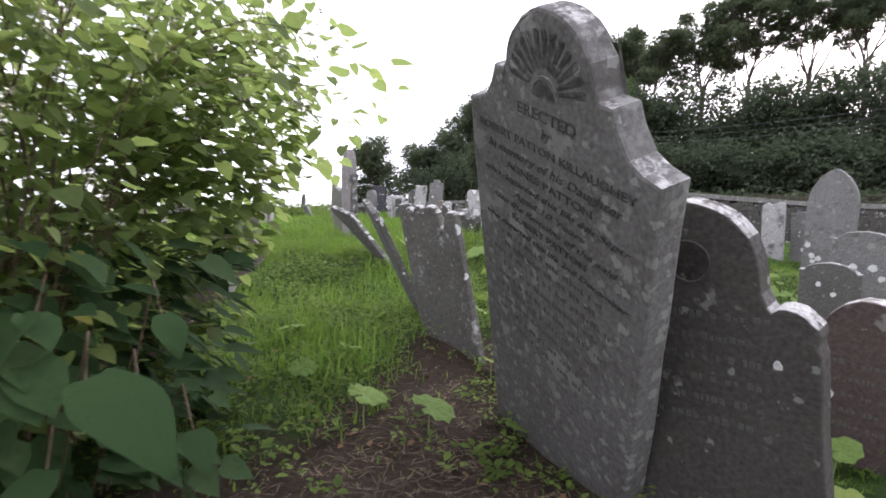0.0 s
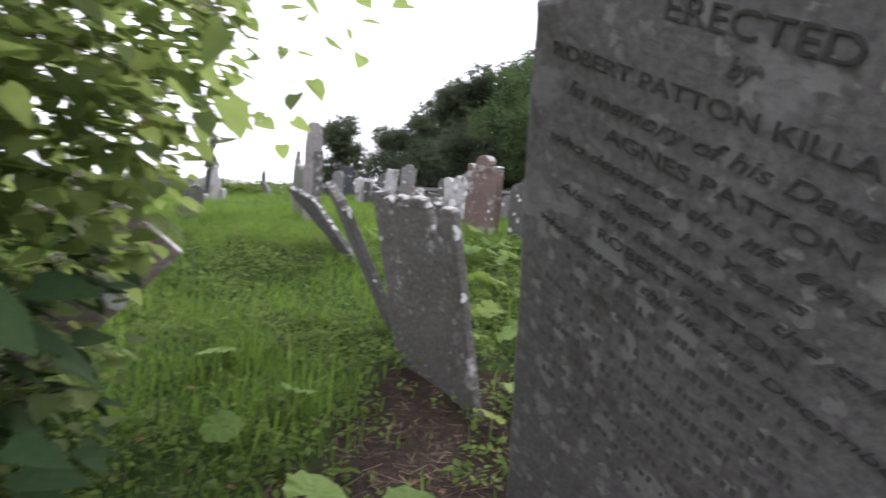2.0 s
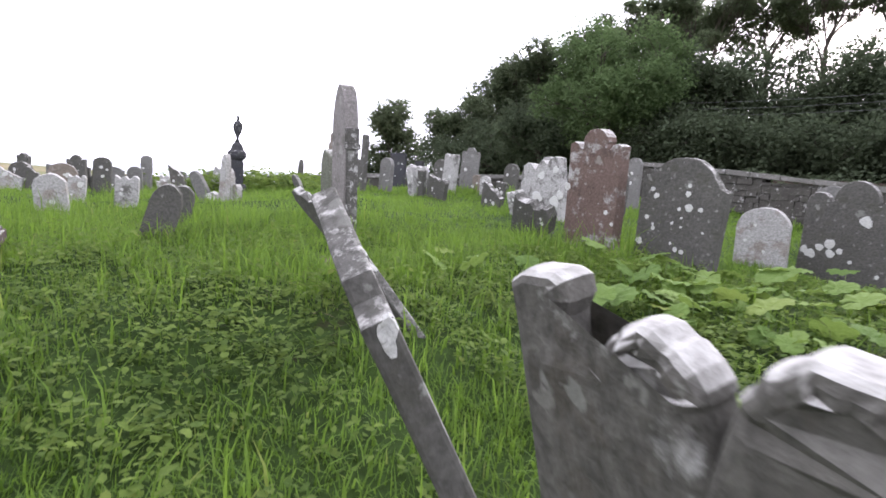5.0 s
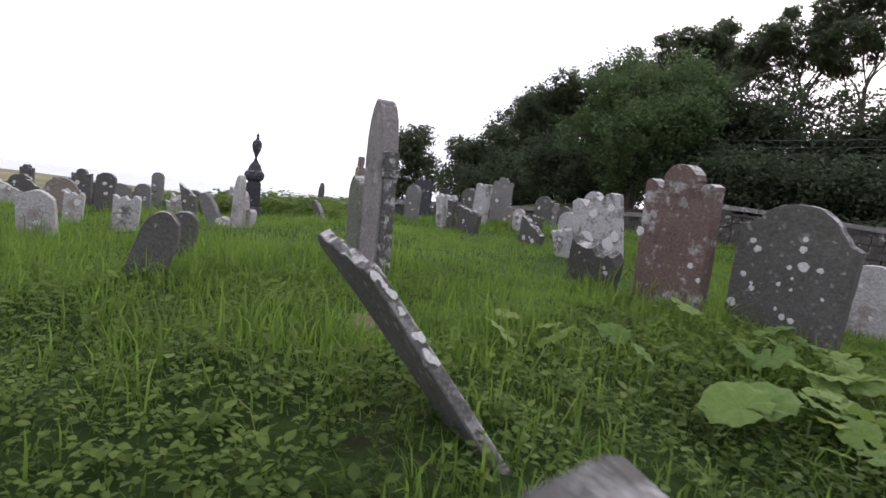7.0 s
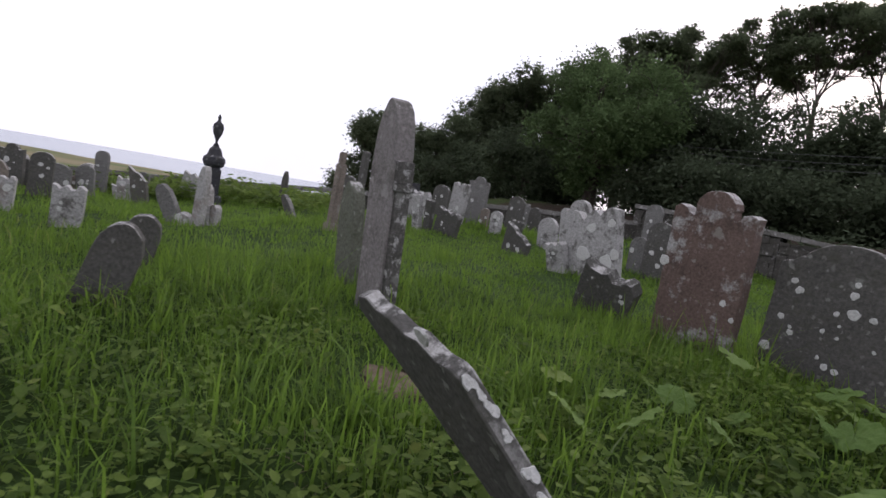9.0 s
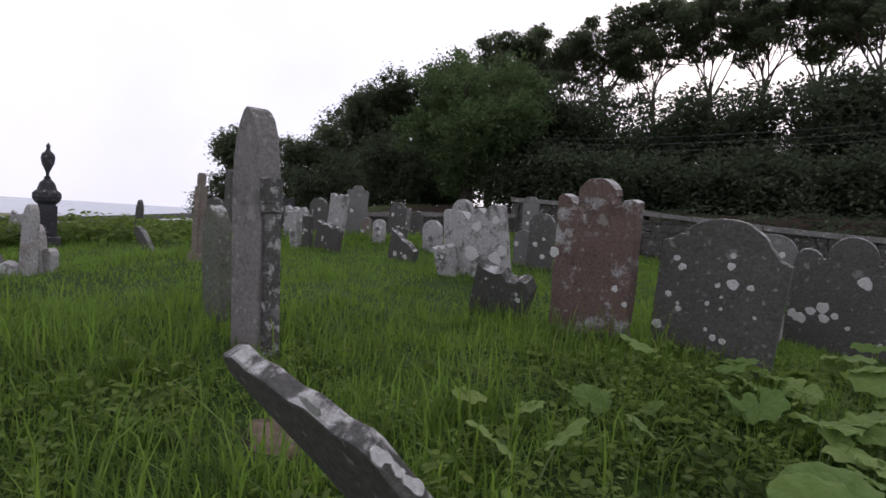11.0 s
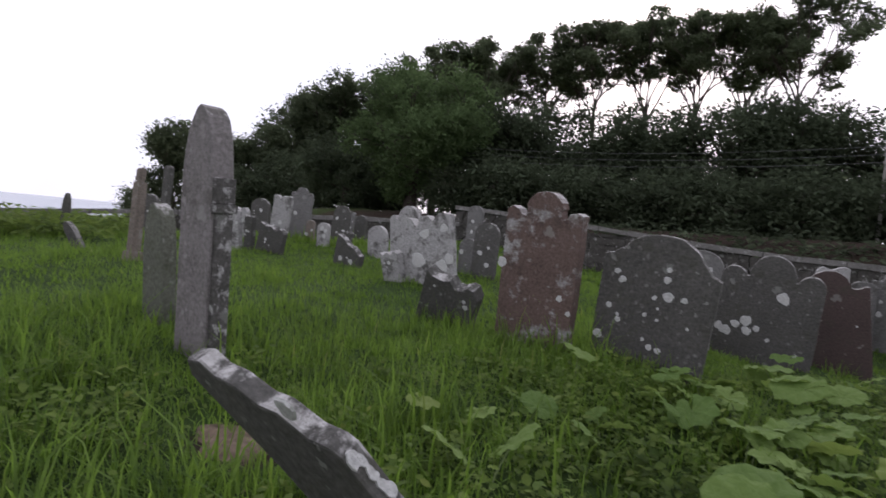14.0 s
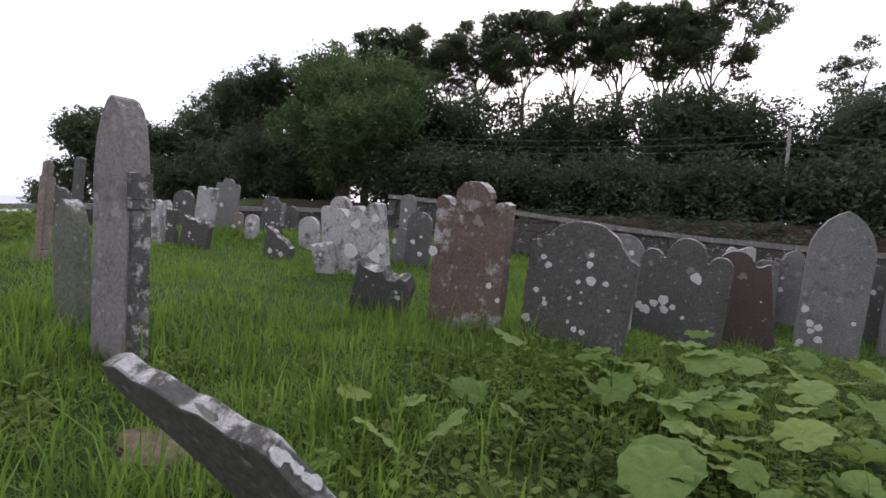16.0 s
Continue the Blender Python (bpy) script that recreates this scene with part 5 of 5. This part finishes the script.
def weeds(n, x0, x1, y0, y1, size, up, label, mat=None, keepf=None, kind_name="weeds"):
    """Sprigs of about nine small pointed leaves round a stem."""
    m = max(1, n // 9)
    cx, cy = rng.uniform(x0, x1, m), rng.uniform(y0, y1, m)
    ok = rng.random(m) < (keepf(cx, cy) if keepf else 1)
    cx, cy = cx[ok], cy[ok]
    m = len(cx)
    high = up * rng.uniform(0.4, 1.2, m)
    own = np.repeat(np.arange(m), 9)
    n = len(own)
    a = rng.uniform(0, 6.28, n)
    q = size * rng.uniform(0.1, 1.6, n)
    x, y = cx[own] + q * np.cos(a), cy[own] + q * np.sin(a)
    z = level(cx, cy)[own] + 0.006 + high[own] * rng.uniform(0.2, 1.0, n)
    ob = strew(kind_name, np.stack([x, y, z], 1), a - 1.571 + rng.normal(0, 0.4, n), rng.uniform(-0.5, 0.6, n), size * rng.uniform(0.6, 1.4, n), ROUND, mat or WEED, None, rng.uniform(-0.4, 0.4, n))
    tagged(ob, label, kind_name, kind="stuff")


def weedy(x, y):
    return np.clip(0.15 + 0.9 * clumpiness(x + 1.3, y - 0.7) ** 2, 0, 1) * np.clip(1.15 - bare(x, y), 0.1, 1)


weeds(64000, -4.2, 1.8, 1.6, 8.4, 0.031, 0.12, "low leafy weeds mixed into the grass", keepf=lambda x, y: np.clip(weed_patch(x, y) * 1.2 + 0.06, 0, 1) * np.clip(1.15 - bare(x, y), 0.15, 1))
weeds(22000, -4.2, 1.8, 2, 8.4, 0.045, 0.19, "taller leafy weeds standing in clumps", keepf=lambda x, y: np.clip(weed_patch(x, y), 0, 1) * clumpiness(1.4 * x, 1.4 * y + 2) * np.clip(1.1 - bare(x, y), 0.1, 1))
weeds(34000, 0.2, 5.6, 2.2, 8.8, 0.032, 0.07, "low leafy weeds below the broad leaves", keepf=lambda x, y: np.clip(0.2 + clumpiness(1.7 * x, 1.7 * y), 0, 1))
weeds(9000, 0.2, 5.5, 2.4, 8.5, 0.045, 0.1, "leafy weeds between broad leaves", keepf=lambda x, y: np.clip(0.2 + clumpiness(1.7 * x, 1.7 * y), 0, 1))
weeds(12000, -8, -3.2, 14.5, 21, 0.1, 0.35, "rank green weeds by the boundary wall")
weeds(15000, 3.5, 19.0, 6.0, 25.0, 0.2, 0.55, "dark ivy and undergrowth on the bank below the wood", mat=HEDGE, keepf=lambda x, y: ((along_wall(x, y) > 0.5) & (along_wall(x, y) < 6.5)) * 1.0, kind_name="undergrowth")
weeds(2600, -2.6, 0.9, 0.2, 3.4, 0.045, 0.07, "small ground ivy on bare soil", keepf=lambda x, y: np.clip(clumpiness(2 * x, 2 * y) * 1.2, 0, 1))
n = 110
x, y = rng.uniform(-1.3, 0.7, n), rng.uniform(0.9, 3.7, n)
ob = strew("fallen_leaves", np.stack([x, y, level(x, y) + 0.012], 1), rng.uniform(0, 6.28, n), rng.uniform(-0.4, 0.4, n), rng.uniform(0.02, 0.055, n), ROUND, DEAD_LEAF, None, rng.uniform(-0.5, 0.5, n))
tagged(ob, "fallen brown leaves on the soil", "leaves", kind="stuff")
n = 3400
x, y = rng.normal(0.1, 0.55, n), rng.normal(2.3, 0.8, n)
x[3000:], y[3000:] = rng.normal(-0.95, 0.4, n - 3000), rng.normal(6.6, 0.35, n - 3000)
TWIG = ([(-0.012, -0.5, 0), (0.012, -0.5, 0), (0.012, 0.5, 0.03), (-0.012, 0.5, 0.03)], [(0, 1, 2, 3)])
ob = strew("dry_straw", np.stack([x, y, level(x, y) + rng.uniform(0.002, 0.02, n)], 1), rng.uniform(0, 6.28, n), rng.uniform(-0.15, 0.15, n), rng.uniform(0.03, 0.1, n), TWIG, STRAW)
tagged(ob, "dry straw and twigs scattered on bare soil", "straw", kind="stuff")


# ---- broad-leaved plants ----
def broad_leaf_mesh(seed):
    """A kidney-shaped leaf about one unit across, notched at the stalk, with raised lobes and sunken veins."""
    r = random.Random(seed)
    bm = bmesh.new()
    n = 30
    mid = bm.verts.new((0, 0, -0.05))
    rings = []
    for q, lift in ((0.3, 0.0), (0.65, 0.05), (1.0, 0.06)):
        ring = []
        for i in range(n + 1):
            a = radians(-80 + 340 * i / n)
            lobe = 1 + 0.055 * math.cos(8 * a + seed) * q + r.uniform(-0.02, 0.02) * q
            rad = 0.5 * q * lobe * (1.0 + 0.12 * math.sin(a))
            zz = lift + 0.035 * q * math.cos(9 * a + 1.6 + seed) + r.uniform(-0.012, 0.012) - 0.09 * q * q * abs(math.cos(a + 0.3 * seed))
            ring.append(bm.verts.new((rad * math.cos(a), rad * math.sin(a) + 0.05, zz)))
        rings.append(ring)
    for i in range(n):
        bm.faces.new((mid, rings[0][i], rings[0][i + 1]))
        for p, q in zip(rings, rings[1:]):
            bm.faces.new((p[i], q[i], q[i + 1], p[i + 1]))
    me = bpy.data.meshes.new("leaf")
    bm.to_mesh(me)
    bm.free()
    me.materials.append(BROAD_LEAF)
    me.shade_smooth()
    return me


def broad_leaf_mat():
    m, n, l, b = base_mat("broad_leaf_veined", 0.75, 0.12)
    oi = n.new("ShaderNodeObjectInfo").outputs["Random"]
    col = ramp(n, l, oi, (0.0, (0.085, 0.15, 0.035)), (0.5, (0.15, 0.23, 0.058)), (0.9, (0.21, 0.295, 0.085)), (1.0, (0.26, 0.29, 0.07)))
    tc = n.new("ShaderNodeTexCoord").outputs["Object"]
    col = mixed(n, l, 0.4, col, ramp(n, l, noise_node(n, l, 9, 6, 0.65, tc), (0.3, (0.04, 0.075, 0.015)), (0.7, (0.16, 0.23, 0.07))))
    v = n.new("ShaderNodeTexVoronoi")
    v.feature = "DISTANCE_TO_EDGE"
    v.inputs["Scale"].default_value = 7
    l.new(tc, v.inputs["Vector"])
    vein = ramp(n, l, v.outputs["Distance"], (0.0, WHITE), (0.045, BLACK))
    col = mixed(n, l, math_node(n, l, "MULTIPLY", vein, 0.3), col, (0.2, 0.27, 0.11))
    l.new(col, b.inputs["Base Color"])
    bump(n, l, b, v.outputs["Distance"], 0.35, 0.03)
    t = n.new("ShaderNodeBsdfTranslucent")
    l.new(mixed(n, l, 0.5, col, (0.35, 0.5, 0.1)), t.inputs["Color"])
    s = n.new("ShaderNodeMixShader")
    s.inputs[0].default_value = 0.3
    l.new(b.outputs[0], s.inputs[1])
    l.new(t.outputs[0], s.inputs[2])
    l.new(s.outputs[0], n["Material Output"].inputs["Surface"])
    return m


BROAD_LEAF = broad_leaf_mat()
LEAF_MESHES = [broad_leaf_mesh(k) for k in range(5)]
bmst = bmesh.new()
tube(bmst, [(0, 0, 0), (0.02, 0.03, 0.5), (0, 0, 1)], [0.03, 0.024, 0.02], 5)
STALK_MESH = bpy.data.meshes.new("stalk")
bmst.to_mesh(STALK_MESH)
bmst.free()
STALK_MESH.materials.append(STALK)
rb = random.Random(9)


def broad_plant(x, y, leaves, big, label="butterbur plant with wide pale green leaves"):
    ob = new("broad_leaved_plant")
    z = float(level(x, y))
    ob.matrix_basis = pose(x, y, z)
    for k in range(leaves):
        sz = big * rb.uniform(0.6, 1.15)
        a, q = rb.uniform(0, 6.28), (0.0 if leaves == 1 else rb.uniform(0.4, 1.1) * big)
        up = rb.uniform(0.25, 0.65) * min(sz, 0.3) + 0.045
        px, py = q * math.cos(a), q * math.sin(a)
        up += float(level(x + px, y + py)) - z
        lf = new("leaf", LEAF_MESHES[rb.randrange(5)])
        lf.parent = ob
        lf.matrix_basis = pose(px, py, up, rb.uniform(-30, 30), rb.uniform(-30, 30), rb.uniform(0, 360)) @ Matrix.Scale(sz, 4)
        s = new("stalk", STALK_MESH)
        s.parent = ob
        foot = Vector((px * 0.5, py * 0.5, -0.03))
        way = Vector((px, py, up - 0.01)) - foot
        s.matrix_basis = Matrix.Translation(foot) @ way.to_track_quat("Z", "Y").to_matrix().to_4x4() @ Matrix.Diagonal((0.16, 0.16, way.length, 1))
    tagged(ob, label, "plant", "broad-leaved plants")


# those that stand apart
for x, y, big in ((-0.42, 7.45, 0.18), (0.04, 7.61, 0.17), (-0.46, 7.00, 0.24), (0.27, 6.81, 0.38), (1.00, 7.83, 0.22), (1.15, 7.60, 0.26), (1.99, 8.08, 0.28), (2.05, 7.58, 0.3), (3.38, 8.26, 0.28), (1.42, 6.97, 0.28), (0.98, 6.88, 0.23), (2.11, 7.11, 0.26), (1.90, 6.79, 0.26), (0.07, 7.29, 0.15), (0.42, 7.39, 0.16), (1.29, 6.71, 0.25), (0.90, 7.10, 0.24), (2.58, 8.29, 0.28),
                  (0.80, 4.57, 0.21), (0.58, 3.99, 0.16), (0.99, 3.87, 0.3), (1.67, 4.61, 0.26)):
    broad_plant(x, y, 2, big)
for x, y, big in ((0.33, 4.23, 0.17), (0.32, 3.30, 0.2), (0.48, 3.45, 0.2), (0.64, 3.68, 0.18), (-0.54, 3.26, 0.2), (-0.76, 2.95, 0.16), (-1.00, 3.64, 0.17), (-0.04, 2.56, 0.22), (-0.35, 2.51, 0.2), (0.38, 2.60, 0.18), (0.29, 4.18, 0.17), (-0.5, 4.3, 0.16)):
    broad_plant(x, y, 1, big)
made = 0
while made < 190:
    x, y = rb.uniform(0.45, 6.5), rb.uniform(3.2, 8.9)
    inside = math.exp(-(((x - 2.5) / 2.2) ** 2 + ((y - 6.0) / 2.1) ** 2))
    if rb.random() > inside * 1.25:
        continue
    broad_plant(x, y, rb.choice((1, 2, 3)), rb.choice((0.09, 0.12, 0.15, 0.18, 0.24)))
    made += 1
for k in range(20):
    broad_plant(rb.uniform(0.62, 1.9), rb.uniform(2.7, 4.9), rb.choice((1, 2, 3)), rb.choice((0.1, 0.15, 0.22)))
for k in range(14):
    broad_plant(rb.uniform(1.3, 2.6), rb.uniform(0.4, 2.6), 3, rb.uniform(0.12, 0.2))


# ---- the shrub beside the way ----
HEART = ([(0, 0.0, 0), (0.3, -0.08, 0.05), (0.46, 0.18, 0.07), (0.36, 0.55, 0.03), (0, 1.0, -0.1), (-0.36, 0.55, 0.03), (-0.46, 0.18, 0.07), (-0.3, -0.08, 0.05)], [(0, 1, 2), (0, 2, 3), (0, 3, 4), (0, 4, 5), (0, 5, 6), (0, 6, 7)])


# darker green for the low leaves: the shade under the shrub is in the colour
SHRUB_LOW = leaf_mat("shaded_low_shrub_leaf", (0.014, 0.034, 0.012), (0.034, 0.062, 0.022), 0.2, 0.75, 0, (0.08, 0.1, 0.03), 0.08)


def large_leaf_mesh():
    """A broad pointed leaf one unit long, folded along its midrib, with a wavy rim."""
    bm = bmesh.new()
    rows = []
    for i in range(11):
        q = i / 10
        half = 0.36 * math.sin(math.pi * min(1, q * 0.88 + 0.12)) ** 0.8 * (1 - 0.45 * q) * 1.25
        rows.append([bm.verts.new((s * half, q, 0.12 * abs(s) * half - 0.25 * q * q + 0.02 * math.sin(9 * q + 3 * s))) for s in (-1, -0.5, 0, 0.5, 1)])
    for a, c in zip(rows, rows[1:]):
        for k in range(4):
            bm.faces.new((a[k], a[k + 1], c[k + 1], c[k]))
    me = bpy.data.meshes.new("large_leaf")
    bm.to_mesh(me)
    bm.free()
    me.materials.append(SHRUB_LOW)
    me.shade_smooth()
    return me


LARGE_LEAF = large_leaf_mesh()


def shrub():
    r = random.Random(31)
    q = np.random.default_rng(31)
    ob = new("shrub")
    z0 = float(level(-1.5, 1.65))
    ob.matrix_basis = pose(-1.5, 1.65, z0)
    stems, spots, dirs, flowers = bmesh.new(), [], [], []

    def cane(a, b, c, rad, many):
        pts = []
        for i in range(9):
            t = i / 8
            pts.append(a * (1 - t) ** 2 + b * 2 * t * (1 - t) + c * t * t)
        tube(stems, pts, [rad * (1 - 0.8 * i / 8) for i in range(9)], 5)
        for i in range(many):
            t = 0.22 + 0.78 * (i + 0.5) / many
            p = a * (1 - t) ** 2 + b * 2 * t * (1 - t) + c * t * t
            spots.append(p + Vector((r.gauss(0, 0.05), r.gauss(0, 0.05), r.gauss(0, 0.04))))
            dirs.append(math.atan2(c.y - a.y, c.x - a.x) + r.gauss(0, 1.0) + (1.2 if i % 2 else -1.2))
        if r.random() < 0.9:
            for k in range(6):
                t = r.uniform(0.5, 0.95)
                flowers.append(a * (1 - t) ** 2 + b * 2 * t * (1 - t) + c * t * t)

    for k in range(95):
        a = Vector((r.gauss(-0.15, 0.22), r.gauss(0, 0.35), 0))
        ang, out = r.uniform(0, 6.28), r.uniform(0.3, 1.0)
        top = r.uniform(0.5, 2.5)
        c = Vector((a.x + out * math.cos(ang) * 0.85, a.y + out * math.sin(ang), top))
        b = Vector((a.x * 0.9 + 0.1 * c.x, a.y * 0.9 + 0.1 * c.y, top * 1.15))
        if c.x > 0.72 and c.z < 2.0:
            c.x = 0.72
        cane(a, b, c, r.uniform(0.004, 0.007), 46)
    # arching sprays that hang over the way
    for tip in ((1.3, -0.2, 1.45), (1.24, 0.0, 1.35), (1.1, -0.2, 1.58), (1.0, 0.2, 1.5), (0.95, -0.4, 1.7), (1.12, 0.15, 1.28), (0.85, 0.4, 1.35), (0.9, -0.1, 1.8), (0.8, -0.5, 1.45), (0.75, 0.2, 1.9), (0.7, 0.6, 1.6), (0.95, 0.35, 1.2), (0.8, 0.6, 1.1), (1.1, 0.9, 1.35), (1.2, 1.05, 1.5), (1.0, 1.2, 1.25), (1.25, 0.8, 1.62), (0.95, 1.0, 1.7), (1.05, 0.6, 1.8)):
        a = Vector((r.uniform(-0.1, 0.4), r.uniform(-0.3, 0.3), 0.3))
        c = Vector(tip)
        cane(a, Vector((0.45, c.y * 0.5, c.z * 1.35)), c, 0.004, 30)
    part("stem", stems, STEM, ob, "thin brown arching stems")["kind"] = "stuff"
    for k in range(3600):
        d = Vector((r.gauss(0, 1), r.gauss(0, 1), r.gauss(0, 1))).normalized() * r.uniform(0.55, 1.0)
        if k % 24 == 0 and d.z > -0.4:
            flowers.append(Vector((-0.12 + d.x * 0.86, d.y * 1.2, 1.2 + d.z * 1.2)))
        if d.z > 0.3 and r.random() < 0.6:
            continue
        spots.append(Vector((-0.12 + d.x * 0.82, d.y * 1.15, 1.2 + d.z * 1.15)))
        dirs.append(math.atan2(d.y, d.x) + r.gauss(0, 0.6))
    # a lobe that reaches forward along the way
    for k in range(1500):
        d = Vector((r.gauss(0, 1), r.gauss(0, 1), r.gauss(0, 1))).normalized() * r.uniform(0.5, 1.0)
        spots.append(Vector((0.02 + d.x * 0.6, 0.85 + d.y * 0.62, 0.95 + d.z * 0.9)))
        dirs.append(math.atan2(d.y, d.x) + r.gauss(0, 0.6))
        if k % 25 == 0:
            flowers.append(spots[-1])
    # an upper lobe that leans over the way
    for k in range(1700):
        d = Vector((r.gauss(0, 1), r.gauss(0, 1), r.gauss(0, 1))).normalized() * r.uniform(0.4, 1.0)
        spots.append(Vector((0.55 + d.x * 0.4, 0.55 + d.y * 0.6, 1.4 + d.z * 0.6)))
        dirs.append(math.atan2(d.y, d.x) + r.gauss(0, 0.6))
    p = np.array([tuple(v) for v in spots])
    n = len(p)
    strew("foliage", p, np.array(dirs) - math.pi / 2, q.uniform(-0.9, 0.25, n), q.uniform(0.035, 0.078, n), HEART, SHRUB, ob, q.uniform(-0.5, 0.5, n))
    # a skirt of larger leaves low down, the shade there put into their colour
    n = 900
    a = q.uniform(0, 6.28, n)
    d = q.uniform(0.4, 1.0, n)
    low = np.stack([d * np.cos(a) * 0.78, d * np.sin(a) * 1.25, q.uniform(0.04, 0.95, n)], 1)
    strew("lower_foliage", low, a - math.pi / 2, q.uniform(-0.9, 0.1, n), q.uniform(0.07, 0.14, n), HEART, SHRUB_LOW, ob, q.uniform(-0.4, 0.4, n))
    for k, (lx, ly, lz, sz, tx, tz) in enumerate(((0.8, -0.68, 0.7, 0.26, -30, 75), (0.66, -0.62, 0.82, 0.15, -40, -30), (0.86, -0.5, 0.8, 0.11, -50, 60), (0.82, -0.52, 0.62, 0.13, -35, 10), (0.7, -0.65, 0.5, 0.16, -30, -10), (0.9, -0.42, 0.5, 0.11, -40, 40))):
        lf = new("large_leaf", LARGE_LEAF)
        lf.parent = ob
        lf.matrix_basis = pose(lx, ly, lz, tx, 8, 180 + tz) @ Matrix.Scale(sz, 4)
        if k == 0:
            lf["label"] = "large dark drooping leaf"
        bmk = bmesh.new()
        tube(bmk, [(lx - 0.45, ly + 0.55, 0.1), (lx - 0.12, ly + 0.2, lz + 0.05), (lx, ly, lz)], [0.004, 0.003, 0.002], 5)
        part("leaf_stem", bmk, STEM, ob)
    fl = np.repeat(np.array([tuple(v) for v in flowers]), 26, 0)
    n = len(fl)
    t = np.tile(np.linspace(0, 1, 26), n // 26)
    sway = np.repeat(q.uniform(0, 6.28, n // 26), 26)
    fl = fl + np.stack([0.05 * t * np.cos(sway), 0.05 * t * np.sin(sway), 0.11 * t], 1) + q.normal(scale=0.008, size=(n, 3))
    ob_fl = strew("flower_spray", fl, q.uniform(0, 6.28, n), q.uniform(-1, 1, n), q.uniform(0.008, 0.015, n), ROUND, FLOWER, ob)
    ob_fl["kind"] = "stuff"
    tagged(ob, "large leafy knotweed shrub with cream flower spikes and heart-shaped leaves", "shrub")


shrub()
